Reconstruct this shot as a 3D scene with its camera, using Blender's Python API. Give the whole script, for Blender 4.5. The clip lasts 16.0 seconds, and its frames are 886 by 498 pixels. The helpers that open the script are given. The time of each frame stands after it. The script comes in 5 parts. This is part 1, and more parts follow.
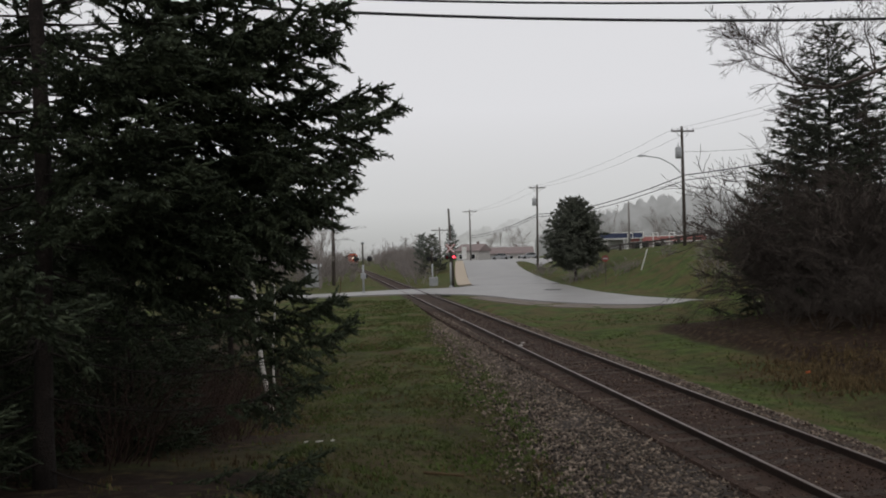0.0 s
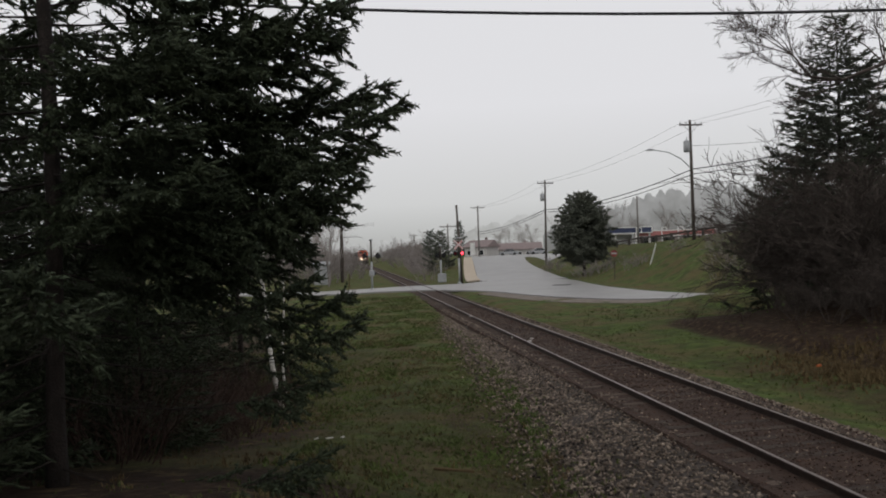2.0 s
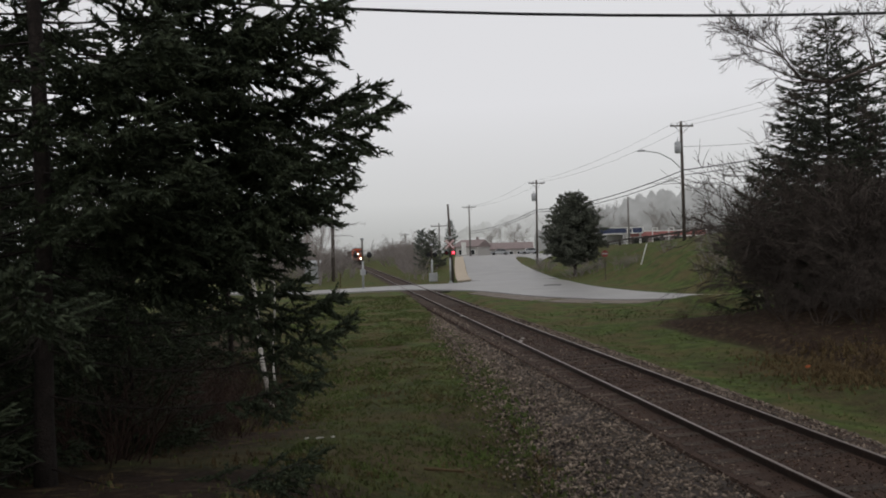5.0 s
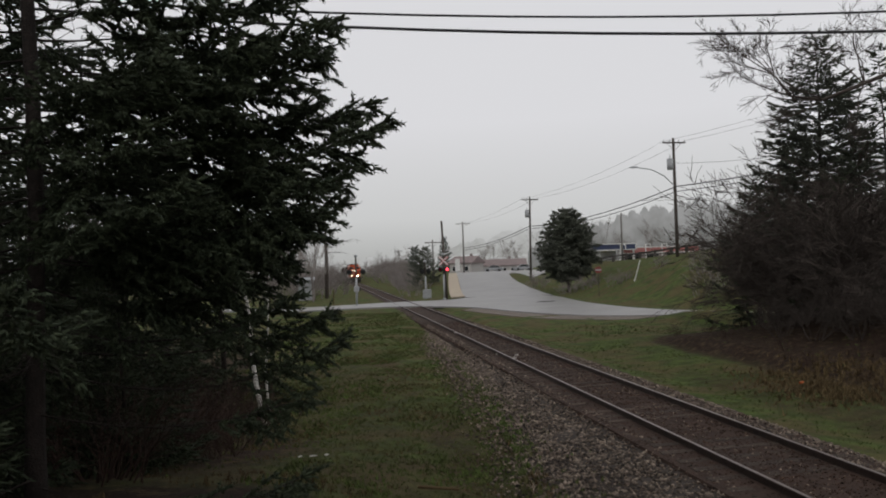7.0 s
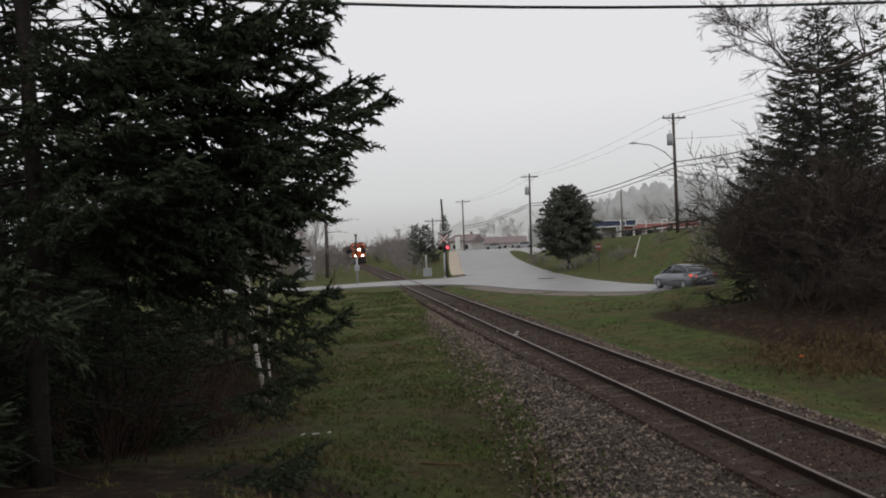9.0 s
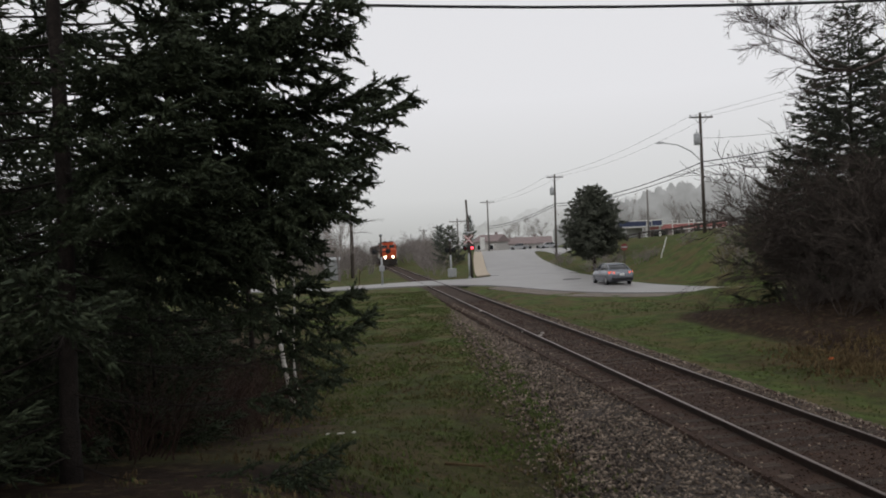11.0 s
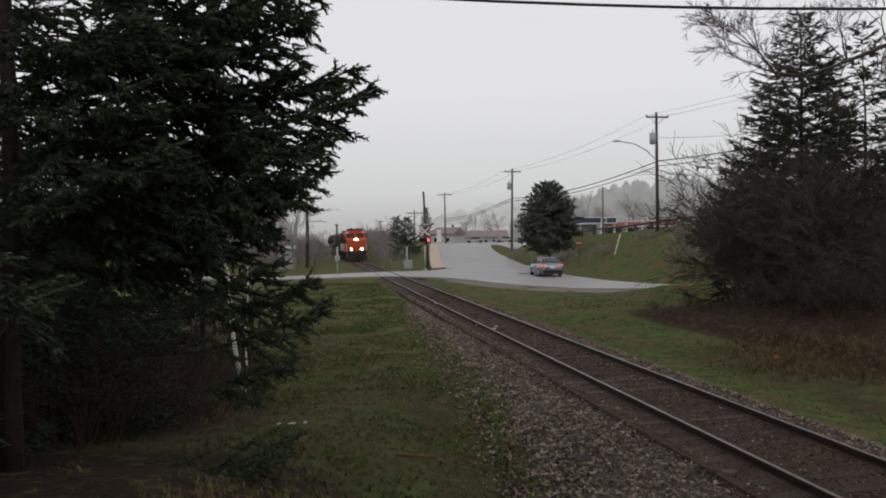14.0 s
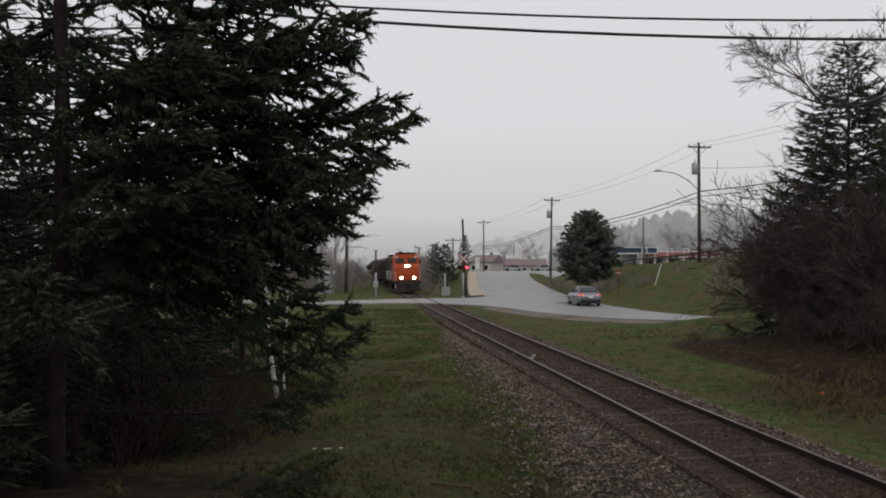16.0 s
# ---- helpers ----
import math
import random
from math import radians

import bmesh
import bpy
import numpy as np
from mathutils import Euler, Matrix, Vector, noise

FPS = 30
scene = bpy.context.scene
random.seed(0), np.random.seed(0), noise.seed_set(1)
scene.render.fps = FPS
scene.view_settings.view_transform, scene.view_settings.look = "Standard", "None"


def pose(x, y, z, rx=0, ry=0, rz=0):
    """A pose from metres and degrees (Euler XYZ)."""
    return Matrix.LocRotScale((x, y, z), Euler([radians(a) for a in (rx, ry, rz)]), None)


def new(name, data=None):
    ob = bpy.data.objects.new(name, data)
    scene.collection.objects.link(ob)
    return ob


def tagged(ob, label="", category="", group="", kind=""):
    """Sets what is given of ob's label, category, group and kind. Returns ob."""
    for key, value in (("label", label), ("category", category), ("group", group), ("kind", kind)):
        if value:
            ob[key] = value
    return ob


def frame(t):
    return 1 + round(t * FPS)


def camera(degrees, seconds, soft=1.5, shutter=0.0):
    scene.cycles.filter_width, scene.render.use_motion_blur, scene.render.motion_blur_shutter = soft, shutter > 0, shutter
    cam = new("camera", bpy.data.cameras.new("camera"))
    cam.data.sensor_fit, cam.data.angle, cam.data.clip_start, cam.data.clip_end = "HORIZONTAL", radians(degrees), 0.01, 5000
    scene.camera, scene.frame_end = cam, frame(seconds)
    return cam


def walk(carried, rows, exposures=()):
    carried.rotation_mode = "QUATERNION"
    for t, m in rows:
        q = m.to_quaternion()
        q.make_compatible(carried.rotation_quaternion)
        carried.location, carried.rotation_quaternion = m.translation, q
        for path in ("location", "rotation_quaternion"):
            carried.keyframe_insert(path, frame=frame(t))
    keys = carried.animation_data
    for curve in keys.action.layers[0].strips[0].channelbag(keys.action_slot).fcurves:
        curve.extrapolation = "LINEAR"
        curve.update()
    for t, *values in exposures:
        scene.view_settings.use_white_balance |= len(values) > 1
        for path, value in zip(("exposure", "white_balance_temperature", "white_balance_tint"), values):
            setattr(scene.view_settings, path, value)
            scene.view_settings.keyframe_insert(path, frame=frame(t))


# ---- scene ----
# ---------------------------------------------------------------- camera
cam = camera(58.0, 16.0, soft=1.9)
PATH = [
    (0.0, 0.003, 0.003, 3.094, -0.924, 0.453, 1.516),
    (0.5, -0.011, -0.000, 3.113, -0.536, 0.065, 1.885),
    (1.0, 0.004, -0.003, 3.107, -0.433, 0.074, 2.054),
    (1.5, 0.004, -0.001, 3.098, -0.416, 0.244, 1.986),
    (2.0, 0.005, -0.000, 3.094, -0.325, 0.206, 2.012),
    (2.5, 0.009, -0.003, 3.090, -0.337, 0.358, 2.183),
    (3.0, 0.002, 0.001, 3.105, -0.501, 0.223, 2.064),
    (3.5, 0.003, 0.002, 3.101, -0.839, 0.007, 2.119),
    (4.0, 0.003, 0.002, 3.100, -0.975, 0.052, 1.704),
    (6.5, 0.001, -0.006, 3.113, -0.979, 0.807, 1.860),
    (7.0, -0.001, -0.006, 3.108, -1.410, 1.312, 1.836),
    (7.5, -0.001, 0.003, 3.100, -1.310, 1.403, 2.354),
    (8.0, 0.010, 0.003, 3.096, -1.428, 0.931, 2.628),
    (8.5, 0.003, 0.001, 3.097, -1.698, 0.551, 2.410),
    (9.0, 0.003, 0.002, 3.095, -1.391, -0.240, 2.448),
    (11.5, 0.013, -0.007, 3.102, 0.506, -0.066, 2.411),
    (12.0, -0.002, -0.004, 3.108, -0.703, 0.185, 2.820),
    (12.5, 0.012, -0.006, 3.101, -2.679, -0.941, 1.326),
    (13.0, 0.015, -0.002, 3.102, -3.187, 0.097, 0.862),
    (13.5, -0.002, 0.001, 3.104, -2.294, -0.454, 1.114),
    (14.0, 0.004, 0.002, 3.100, -2.744, -0.808, 0.928),
    (14.5, 0.001, 0.001, 3.098, -1.821, -0.224, 1.169),
    (15.0, -0.007, -0.002, 3.108, -0.525, -0.239, 0.974),
    (15.5, -0.007, -0.003, 3.112, -0.123, 1.274, 0.356),
    (16.0, -0.003, 0.004, 3.102, 0.000, 1.170, -0.000),
]
walk(cam, [(t, pose(x, y, z, 90 + p, r, w)) for t, x, y, z, w, p, r in PATH],
     exposures=[(0.0, -0.04), (2.0, 0.0), (4.0, 0.0), (6.5, -0.08), (7.5, -0.09), (8.5, -0.09), (9.0, 0.07), (11.5, 0.06), (12.5, 0.07), (13.0, -0.26), (13.5, 0.03), (14.5, 0.05), (15.5, -0.06), (16.0, -0.07)])

# ---------------------------------------------------------------- light
world = bpy.data.worlds.new("overcast")
scene.world = world
world.use_nodes = True
wt = world.node_tree
for n in list(wt.nodes):
    wt.nodes.remove(n)
sky = wt.nodes.new("ShaderNodeTexSky")
sky.sky_type, sky.sun_disc = "NISHITA", False
sky.sun_elevation, sky.sun_rotation = radians(50), radians(200)
sky.air_density, sky.dust_density = 2.0, 6.0
grey = wt.nodes.new("ShaderNodeHueSaturation")
grey.inputs["Saturation"].default_value = 0.12
wbg = wt.nodes.new("ShaderNodeBackground")
wbg.inputs["Strength"].default_value = 0.05
cloud = wt.nodes.new("ShaderNodeBackground")
cloud.inputs["Color"].default_value = (0.97, 0.97, 1.0, 1)
cloud.inputs["Strength"].default_value = 0.31
both = wt.nodes.new("ShaderNodeAddShader")
wout = wt.nodes.new("ShaderNodeOutputWorld")
wt.links.new(sky.outputs[0], grey.inputs["Color"])
wt.links.new(grey.outputs[0], wbg.inputs["Color"])
wt.links.new(wbg.outputs[0], both.inputs[0])
wt.links.new(cloud.outputs[0], both.inputs[1])
wt.links.new(both.outputs[0], wout.inputs[0])

sun = new("sun", bpy.data.lights.new("sun", "SUN"))
sun.data.energy, sun.data.angle, sun.data.color = 0.3, radians(25), (1.0, 0.97, 0.93)
sun.matrix_world = pose(0, 0, 60, 40, 0, 20)

# ---------------------------------------------------------------- materials
def mat(name, a, b=None, scale=6.0, rough=0.85, bump=0.0, metal=0.0, fine=40.0, c=None, spec=0.3, island=0.0, rnd=0.0,
        emit=None, power=0.0, stretch=None):
    """Two-scale procedural surface: colours a and b in patches, c as fine grain, with relief."""
    m = bpy.data.materials.new(name)
    m.use_nodes = True
    nt = m.node_tree
    L = nt.links.new
    p = nt.nodes["Principled BSDF"]
    p.inputs["Roughness"].default_value = rough
    p.inputs["Metallic"].default_value = metal
    p.inputs["Specular IOR Level"].default_value = spec
    if b is None:
        b = tuple(min(1, v * 0.72) for v in a)
    tc = nt.nodes.new("ShaderNodeTexCoord")
    src = tc.outputs["Object"]
    if stretch:
        mp = nt.nodes.new("ShaderNodeMapping")
        mp.inputs["Scale"].default_value = stretch
        L(src, mp.inputs["Vector"])
        src = mp.outputs[0]
    n1 = nt.nodes.new("ShaderNodeTexNoise")
    n1.inputs["Scale"].default_value, n1.inputs["Detail"].default_value = scale, 5
    n2 = nt.nodes.new("ShaderNodeTexNoise")
    n2.inputs["Scale"].default_value, n2.inputs["Detail"].default_value = fine, 3
    L(src, n1.inputs["Vector"]), L(src, n2.inputs["Vector"])
    ramp = nt.nodes.new("ShaderNodeValToRGB")
    ramp.color_ramp.elements[0].position, ramp.color_ramp.elements[1].position = 0.36, 0.64
    ramp.color_ramp.elements[0].color, ramp.color_ramp.elements[1].color = (*b, 1), (*a, 1)
    L(n1.outputs["Fac"], ramp.inputs["Fac"])
    col = ramp.outputs["Color"]
    mix = nt.nodes.new("ShaderNodeMix")
    mix.data_type = "RGBA"
    r2 = nt.nodes.new("ShaderNodeMapRange")
    r2.inputs["From Min"].default_value, r2.inputs["From Max"].default_value = 0.42, 0.68
    r2.inputs["To Max"].default_value = 0.75
    L(n2.outputs["Fac"], r2.inputs["Value"]), L(r2.outputs[0], mix.inputs["Factor"])
    L(col, mix.inputs[6])
    cc = c if c else tuple(v * 0.6 for v in b)
    mix.inputs[7].default_value = (*cc, 1)
    col = mix.outputs[2]
    for amount, node, out in ((island, "ShaderNodeNewGeometry", "Random Per Island"), (rnd, "ShaderNodeObjectInfo", "Random")):
        if amount:
            g = nt.nodes.new(node)
            mr = nt.nodes.new("ShaderNodeMapRange")
            mr.inputs["To Min"].default_value, mr.inputs["To Max"].default_value = 1 - amount, 1 + amount
            hs = nt.nodes.new("ShaderNodeHueSaturation")
            L(g.outputs[out], mr.inputs["Value"]), L(mr.outputs[0], hs.inputs["Value"]), L(col, hs.inputs["Color"])
            col = hs.outputs[0]
    L(col, p.inputs["Base Color"])
    if bump:
        bn = nt.nodes.new("ShaderNodeBump")
        bn.inputs["Strength"].default_value, bn.inputs["Distance"].default_value = min(1, bump), 0.02
        L(n2.outputs["Fac"], bn.inputs["Height"]), L(bn.outputs[0], p.inputs["Normal"])
    if emit:
        p.inputs["Emission Color"].default_value, p.inputs["Emission Strength"].default_value = (*emit, 1), power
    return m


def ground_material():
    """Spring grass over dead grass and soil; the attribute 'dead' says where litter covers it."""
    m = bpy.data.materials.new("spring_grass")
    m.use_nodes = True
    nt = m.node_tree
    L = nt.links.new
    p = nt.nodes["Principled BSDF"]
    p.inputs["Roughness"].default_value, p.inputs["Specular IOR Level"].default_value = 0.95, 0.1
    tc = nt.nodes.new("ShaderNodeTexCoord")

    def noise_node(scale, detail=6):
        n = nt.nodes.new("ShaderNodeTexNoise")
        n.inputs["Scale"].default_value, n.inputs["Detail"].default_value = scale, detail
        L(tc.outputs["Object"], n.inputs["Vector"])
        return n.outputs["Fac"]

    def ramp(fac, a, b, lo=0.4, hi=0.6):
        r = nt.nodes.new("ShaderNodeValToRGB")
        e = r.color_ramp.elements
        e[0].position, e[1].position, e[0].color, e[1].color = lo, hi, (*a, 1), (*b, 1)
        L(fac, r.inputs["Fac"])
        return r.outputs["Color"]

    def mixed(fac, a, b):
        x = nt.nodes.new("ShaderNodeMix")
        x.data_type = "RGBA"
        L(fac, x.inputs["Factor"]), L(a, x.inputs[6]), L(b, x.inputs[7])
        return x.outputs[2]
    green = ramp(noise_node(1.7), (0.052, 0.066, 0.023), (0.082, 0.112, 0.032))
    straw = ramp(noise_node(14), (0.085, 0.058, 0.034), (0.130, 0.097, 0.050))
    soil = ramp(noise_node(9), (0.017, 0.012, 0.009), (0.045, 0.028, 0.020), 0.3, 0.7)
    clump = nt.nodes.new("ShaderNodeMapRange")
    clump.inputs["From Min"].default_value, clump.inputs["From Max"].default_value = 0.42, 0.60
    clump.inputs["To Max"].default_value = 0.7
    L(noise_node(0.55, 8), clump.inputs["Value"])
    col = mixed(clump.outputs[0], green, straw)
    at = nt.nodes.new("ShaderNodeAttribute")
    at.attribute_name = "dead"
    add = nt.nodes.new("ShaderNodeMath")
    add.operation = "MULTIPLY_ADD"
    L(noise_node(2.5, 7), add.inputs[0])
    add.inputs[1].default_value = 1.4
    sub = nt.nodes.new("ShaderNodeMath")
    sub.operation = "SUBTRACT"
    L(at.outputs["Fac"], sub.inputs[0])
    sub.inputs[1].default_value = 0.72
    L(sub.outputs[0], add.inputs[2])
    cl = nt.nodes.new("ShaderNodeMapRange")
    cl.inputs["From Min"].default_value, cl.inputs["From Max"].default_value = 0.15, 0.6
    L(add.outputs[0], cl.inputs["Value"])
    sparse = nt.nodes.new("ShaderNodeMapRange")
    sparse.inputs["From Min"].default_value, sparse.inputs["From Max"].default_value = 0.52, 0.75
    L(noise_node(5), sparse.inputs["Value"])
    dead = mixed(sparse.outputs[0], soil, straw)
    gate = nt.nodes.new("ShaderNodeMath")
    gate.operation = "MULTIPLY"
    L(cl.outputs[0], gate.inputs[0]), L(at.outputs["Fac"], gate.inputs[1])
    L(mixed(gate.outputs[0], col, dead), p.inputs["Base Color"])
    bn = nt.nodes.new("ShaderNodeBump")
    bn.inputs["Strength"].default_value, bn.inputs["Distance"].default_value = 0.9, 0.06
    L(noise_node(22, 4), bn.inputs["Height"]), L(bn.outputs[0], p.inputs["Normal"])
    return m


M_GROUND = ground_material()
M_BLADE = mat("grass_blade", (0.084, 0.118, 0.032), (0.062, 0.078, 0.027), 0.6, 0.85, c=(0.100, 0.082, 0.040), fine=0.9, island=0.2, spec=0.15)
M_STRAW = mat("dead_grass", (0.155, 0.115, 0.058), (0.09, 0.06, 0.033), 1.5, 0.9, island=0.4, spec=0.1)
M_ASPHALT = mat("worn_asphalt", (0.275, 0.268, 0.262), (0.215, 0.208, 0.203), 0.35, 0.45, 0.25, fine=30, c=(0.19, 0.182, 0.178), spec=0.5)
M_SHOULDER = mat("gravel_shoulder", (0.22, 0.19, 0.165), (0.15, 0.12, 0.10), 1.5, 0.9, 0.8, fine=18)
M_TAR = mat("dark_tar", (0.05, 0.048, 0.046), None, 4, 0.6)
M_CONCRETE = mat("pale_concrete", (0.50, 0.42, 0.32), (0.42, 0.35, 0.27), 1.2, 0.8, 0.3, fine=25, c=(0.36, 0.30, 0.24))
M_BALLAST = mat("ballast_bed", (0.062, 0.050, 0.042), (0.032, 0.024, 0.020), 3, 0.95, 1.0, fine=28, c=(0.05, 0.038, 0.032))
M_STONE = mat("ballast_stone", (0.235, 0.188, 0.148), (0.078, 0.057, 0.044), 5, 0.8, 0.4, fine=60, island=0.8)
M_OILY = mat("oily_track_bed", (0.054, 0.034, 0.026), (0.030, 0.019, 0.015), 2.5, 0.9, 1.0, fine=26, c=(0.070, 0.046, 0.035), spec=0.15)
M_BROWNSTONE = mat("rusty_gravel", (0.088, 0.054, 0.040), (0.040, 0.025, 0.019), 5, 0.85, 0.3, fine=60, island=0.55, spec=0.15)
M_TIE = mat("weathered_tie_wood", (0.092, 0.066, 0.051), (0.048, 0.034, 0.027), 3, 0.9, 0.6, fine=30, rnd=0.35, stretch=(1, 6, 1))
M_RUST = mat("rusty_rail_steel", (0.056, 0.035, 0.027), (0.034, 0.022, 0.018), 8, 0.65, 0.3, fine=70, metal=0.3)
M_POLISH = mat("worn_rail_head", (0.30, 0.265, 0.245), (0.20, 0.165, 0.15), 5, 0.45, 0.1, metal=0.6)
M_BARK = mat("spruce_bark", (0.036, 0.028, 0.024), (0.020, 0.015, 0.013), 9, 0.95, 0.9, fine=50)
M_TWIG = mat("bare_twig_bark", (0.090, 0.072, 0.061), (0.055, 0.044, 0.038), 6, 0.9)
# bark for distant trees and brush, lightened and greyed in place of mist
M_TWIG_HAZED = mat("hazed_twig_bark", (0.27, 0.24, 0.225), (0.21, 0.185, 0.175), 1, 0.95)
M_NEEDLE = mat("spruce_needles", (0.042, 0.055, 0.030), (0.027, 0.036, 0.022), 2.5, 0.75, fine=12, c=(0.050, 0.060, 0.031), island=0.0, spec=0.2)
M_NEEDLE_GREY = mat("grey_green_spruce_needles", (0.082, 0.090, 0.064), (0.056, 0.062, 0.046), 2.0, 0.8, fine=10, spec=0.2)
# needles of conifers far off, with the haze mixed into their colour
M_NEEDLE_FAR = mat("hazed_conifer_needles", (0.13, 0.15, 0.125), (0.095, 0.11, 0.092), 1.5, 0.85, fine=6, spec=0.1)
# pine green raised in tone because fog is part of this colour
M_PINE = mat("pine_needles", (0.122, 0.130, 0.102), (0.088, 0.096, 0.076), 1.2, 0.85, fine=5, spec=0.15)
M_BIRCH = mat("birch_bark", (0.66, 0.64, 0.60), (0.50, 0.47, 0.43), 6, 0.8, 0.3, fine=22, c=(0.10, 0.085, 0.075), stretch=(1, 1, 3))
M_POLE = mat("weathered_pole_wood", (0.105, 0.088, 0.078), (0.07, 0.058, 0.05), 2, 0.9, 0.4, stretch=(4, 4, 0.5))
# pole wood for far poles, its colour paled to stand for fog
M_POLE_FAR = mat("hazed_pole_wood", (0.24, 0.225, 0.215), (0.19, 0.175, 0.165), 2, 0.95)
M_WIRE = mat("black_cable", (0.03, 0.03, 0.032), None, 3, 0.6)
M_WIRE_FAR = mat("thin_aluminium_wire", (0.30, 0.30, 0.31), None, 3, 0.6)
M_GALV = mat("galvanised_steel", (0.42, 0.43, 0.44), (0.33, 0.34, 0.35), 4, 0.5, 0.1, metal=0.35)
M_BLACKP = mat("matt_black_paint", (0.022, 0.022, 0.024), (0.014, 0.014, 0.016), 5, 0.6)
M_WHITEP = mat("white_paint", (0.78, 0.78, 0.76), (0.68, 0.67, 0.65), 3, 0.6)
M_REDP = mat("red_paint", (0.42, 0.045, 0.04), (0.34, 0.035, 0.03), 3, 0.55)
M_GLASS = mat("dark_window_glass", (0.02, 0.024, 0.028), None, 1, 0.08, spec=0.8)

# ---------------------------------------------------------------- mesh tools
class Build:
    """Collects vertices and faces of one mesh."""
    def __init__(self):
        self.v, self.f = [], []

    def add(self, verts, faces):
        o = len(self.v)
        self.v += [tuple(p) for p in verts]
        self.f += [tuple(i + o for i in f) for f in faces]
        return self

    def box(self, c, s, rz=0.0, m=None):
        x, y, z = (k / 2 for k in s)
        pts = [Vector((a * x, b * y, d * z)) for d in (-1, 1) for b in (-1, 1) for a in (-1, 1)]
        t = m if m else pose(*c, 0, 0, rz)
        return self.add([t @ p for p in pts], [(0, 2, 3, 1), (4, 5, 7, 6), (0, 1, 5, 4), (2, 6, 7, 3), (0, 4, 6, 2), (1, 3, 7, 5)])

    def tube(self, pts, radii, n=6, caps=True):
        """A round bar along points."""
        pts = [Vector(p) for p in pts]
        if not hasattr(radii, "__len__"):
            radii = [radii] * len(pts)
        rings, prev = [], None
        for i, p in enumerate(pts):
            d = (pts[min(i + 1, len(pts) - 1)] - pts[max(i - 1, 0)]).normalized()
            ref = Vector((0, 0, 1)) if abs(d.z) < 0.95 else Vector((1, 0, 0))
            if prev is not None and (prev - d * prev.dot(d)).length > 1e-4:
                a = (prev - d * prev.dot(d)).normalized()
            else:
                a = d.cross(ref).normalized()
            prev = a
            b = d.cross(a)
            rings.append([p + (a * math.cos(2 * math.pi * k / n) + b * math.sin(2 * math.pi * k / n)) * radii[i] for k in range(n)])
        verts = [q for r in rings for q in r]
        faces = [(i * n + k, i * n + (k + 1) % n, (i + 1) * n + (k + 1) % n, (i + 1) * n + k) for i in range(len(pts) - 1) for k in range(n)]
        if caps:
            faces += [tuple(range(n - 1, -1, -1)), tuple(range((len(pts) - 1) * n, len(pts) * n))]
        return self.add(verts, faces)

    def loft(self, rings, caps=True, closed=True):
        n = len(rings[0])
        verts = [q for r in rings for q in r]
        k2 = n if closed else n - 1
        faces = [(i * n + k, i * n + (k + 1) % n, (i + 1) * n + (k + 1) % n, (i + 1) * n + k) for i in range(len(rings) - 1) for k in range(k2)]
        if caps:
            faces += [tuple(range(n - 1, -1, -1)), tuple(range((len(rings) - 1) * n, len(rings) * n))]
        return self.add(verts, faces)

    def mesh(self, name, material, smooth=False, bevel=0.0):
        me = bpy.data.meshes.new(name)
        me.from_pydata(self.v, [], self.f)
        if bevel:
            bm = bmesh.new()
            bm.from_mesh(me)
            bmesh.ops.recalc_face_normals(bm, faces=bm.faces)
            edges = [e for e in bm.edges if len(e.link_faces) == 2 and e.calc_face_angle(0) > 0.5]
            bmesh.ops.bevel(bm, geom=edges, offset=bevel, segments=2, profile=0.6, affect="EDGES", clamp_overlap=True)
            bm.to_mesh(me)
            bm.free()
        me.materials.append(material)
        if smooth:
            me.polygons.foreach_set("use_smooth", [True] * len(me.polygons))
        me.update()
        return me


def numpy_mesh(name, verts, tris, material):
    me = bpy.data.meshes.new(name)
    verts, tris = np.asarray(verts, np.float32), np.asarray(tris, np.int32)
    me.vertices.add(len(verts)), me.loops.add(tris.size), me.polygons.add(len(tris))
    me.vertices.foreach_set("co", verts.ravel())
    me.loops.foreach_set("vertex_index", tris.ravel())
    me.polygons.foreach_set("loop_start", np.arange(0, tris.size, tris.shape[1], dtype=np.int32))
    me.polygons.foreach_set("loop_total", np.full(len(tris), tris.shape[1], np.int32))
    me.materials.append(material)
    me.update(calc_edges=True)
    me.validate()
    return me


def part(name, me, parent=None, label="", m=None):
    ob = new(name, me)
    if parent is not None:
        ob.parent = parent
    if m is not None:
        ob.matrix_basis = m
    if label:
        ob["label"] = label
    return ob


def empty(name, m, label, category, group="", kind=""):
    ob = new(name)
    ob.matrix_basis = m
    ob.empty_display_size = 0.2
    return tagged(ob, label, category, group, kind)


def smooth(t):
    t = np.clip(t, 0, 1)
    return t * t * (3 - 2 * t)

# ---------------------------------------------------------------- terrain
LEAN = math.degrees(math.atan(0.1213))
TRACK = pose(6.87, 0, 0.016, 0, -1.2, LEAN)      # rail line: y runs along the rails, x to their right, z 0 at the rail head


def off_track(x, y):
    return (x - 6.87 + 0.1213 * y) * math.cos(radians(LEAN))


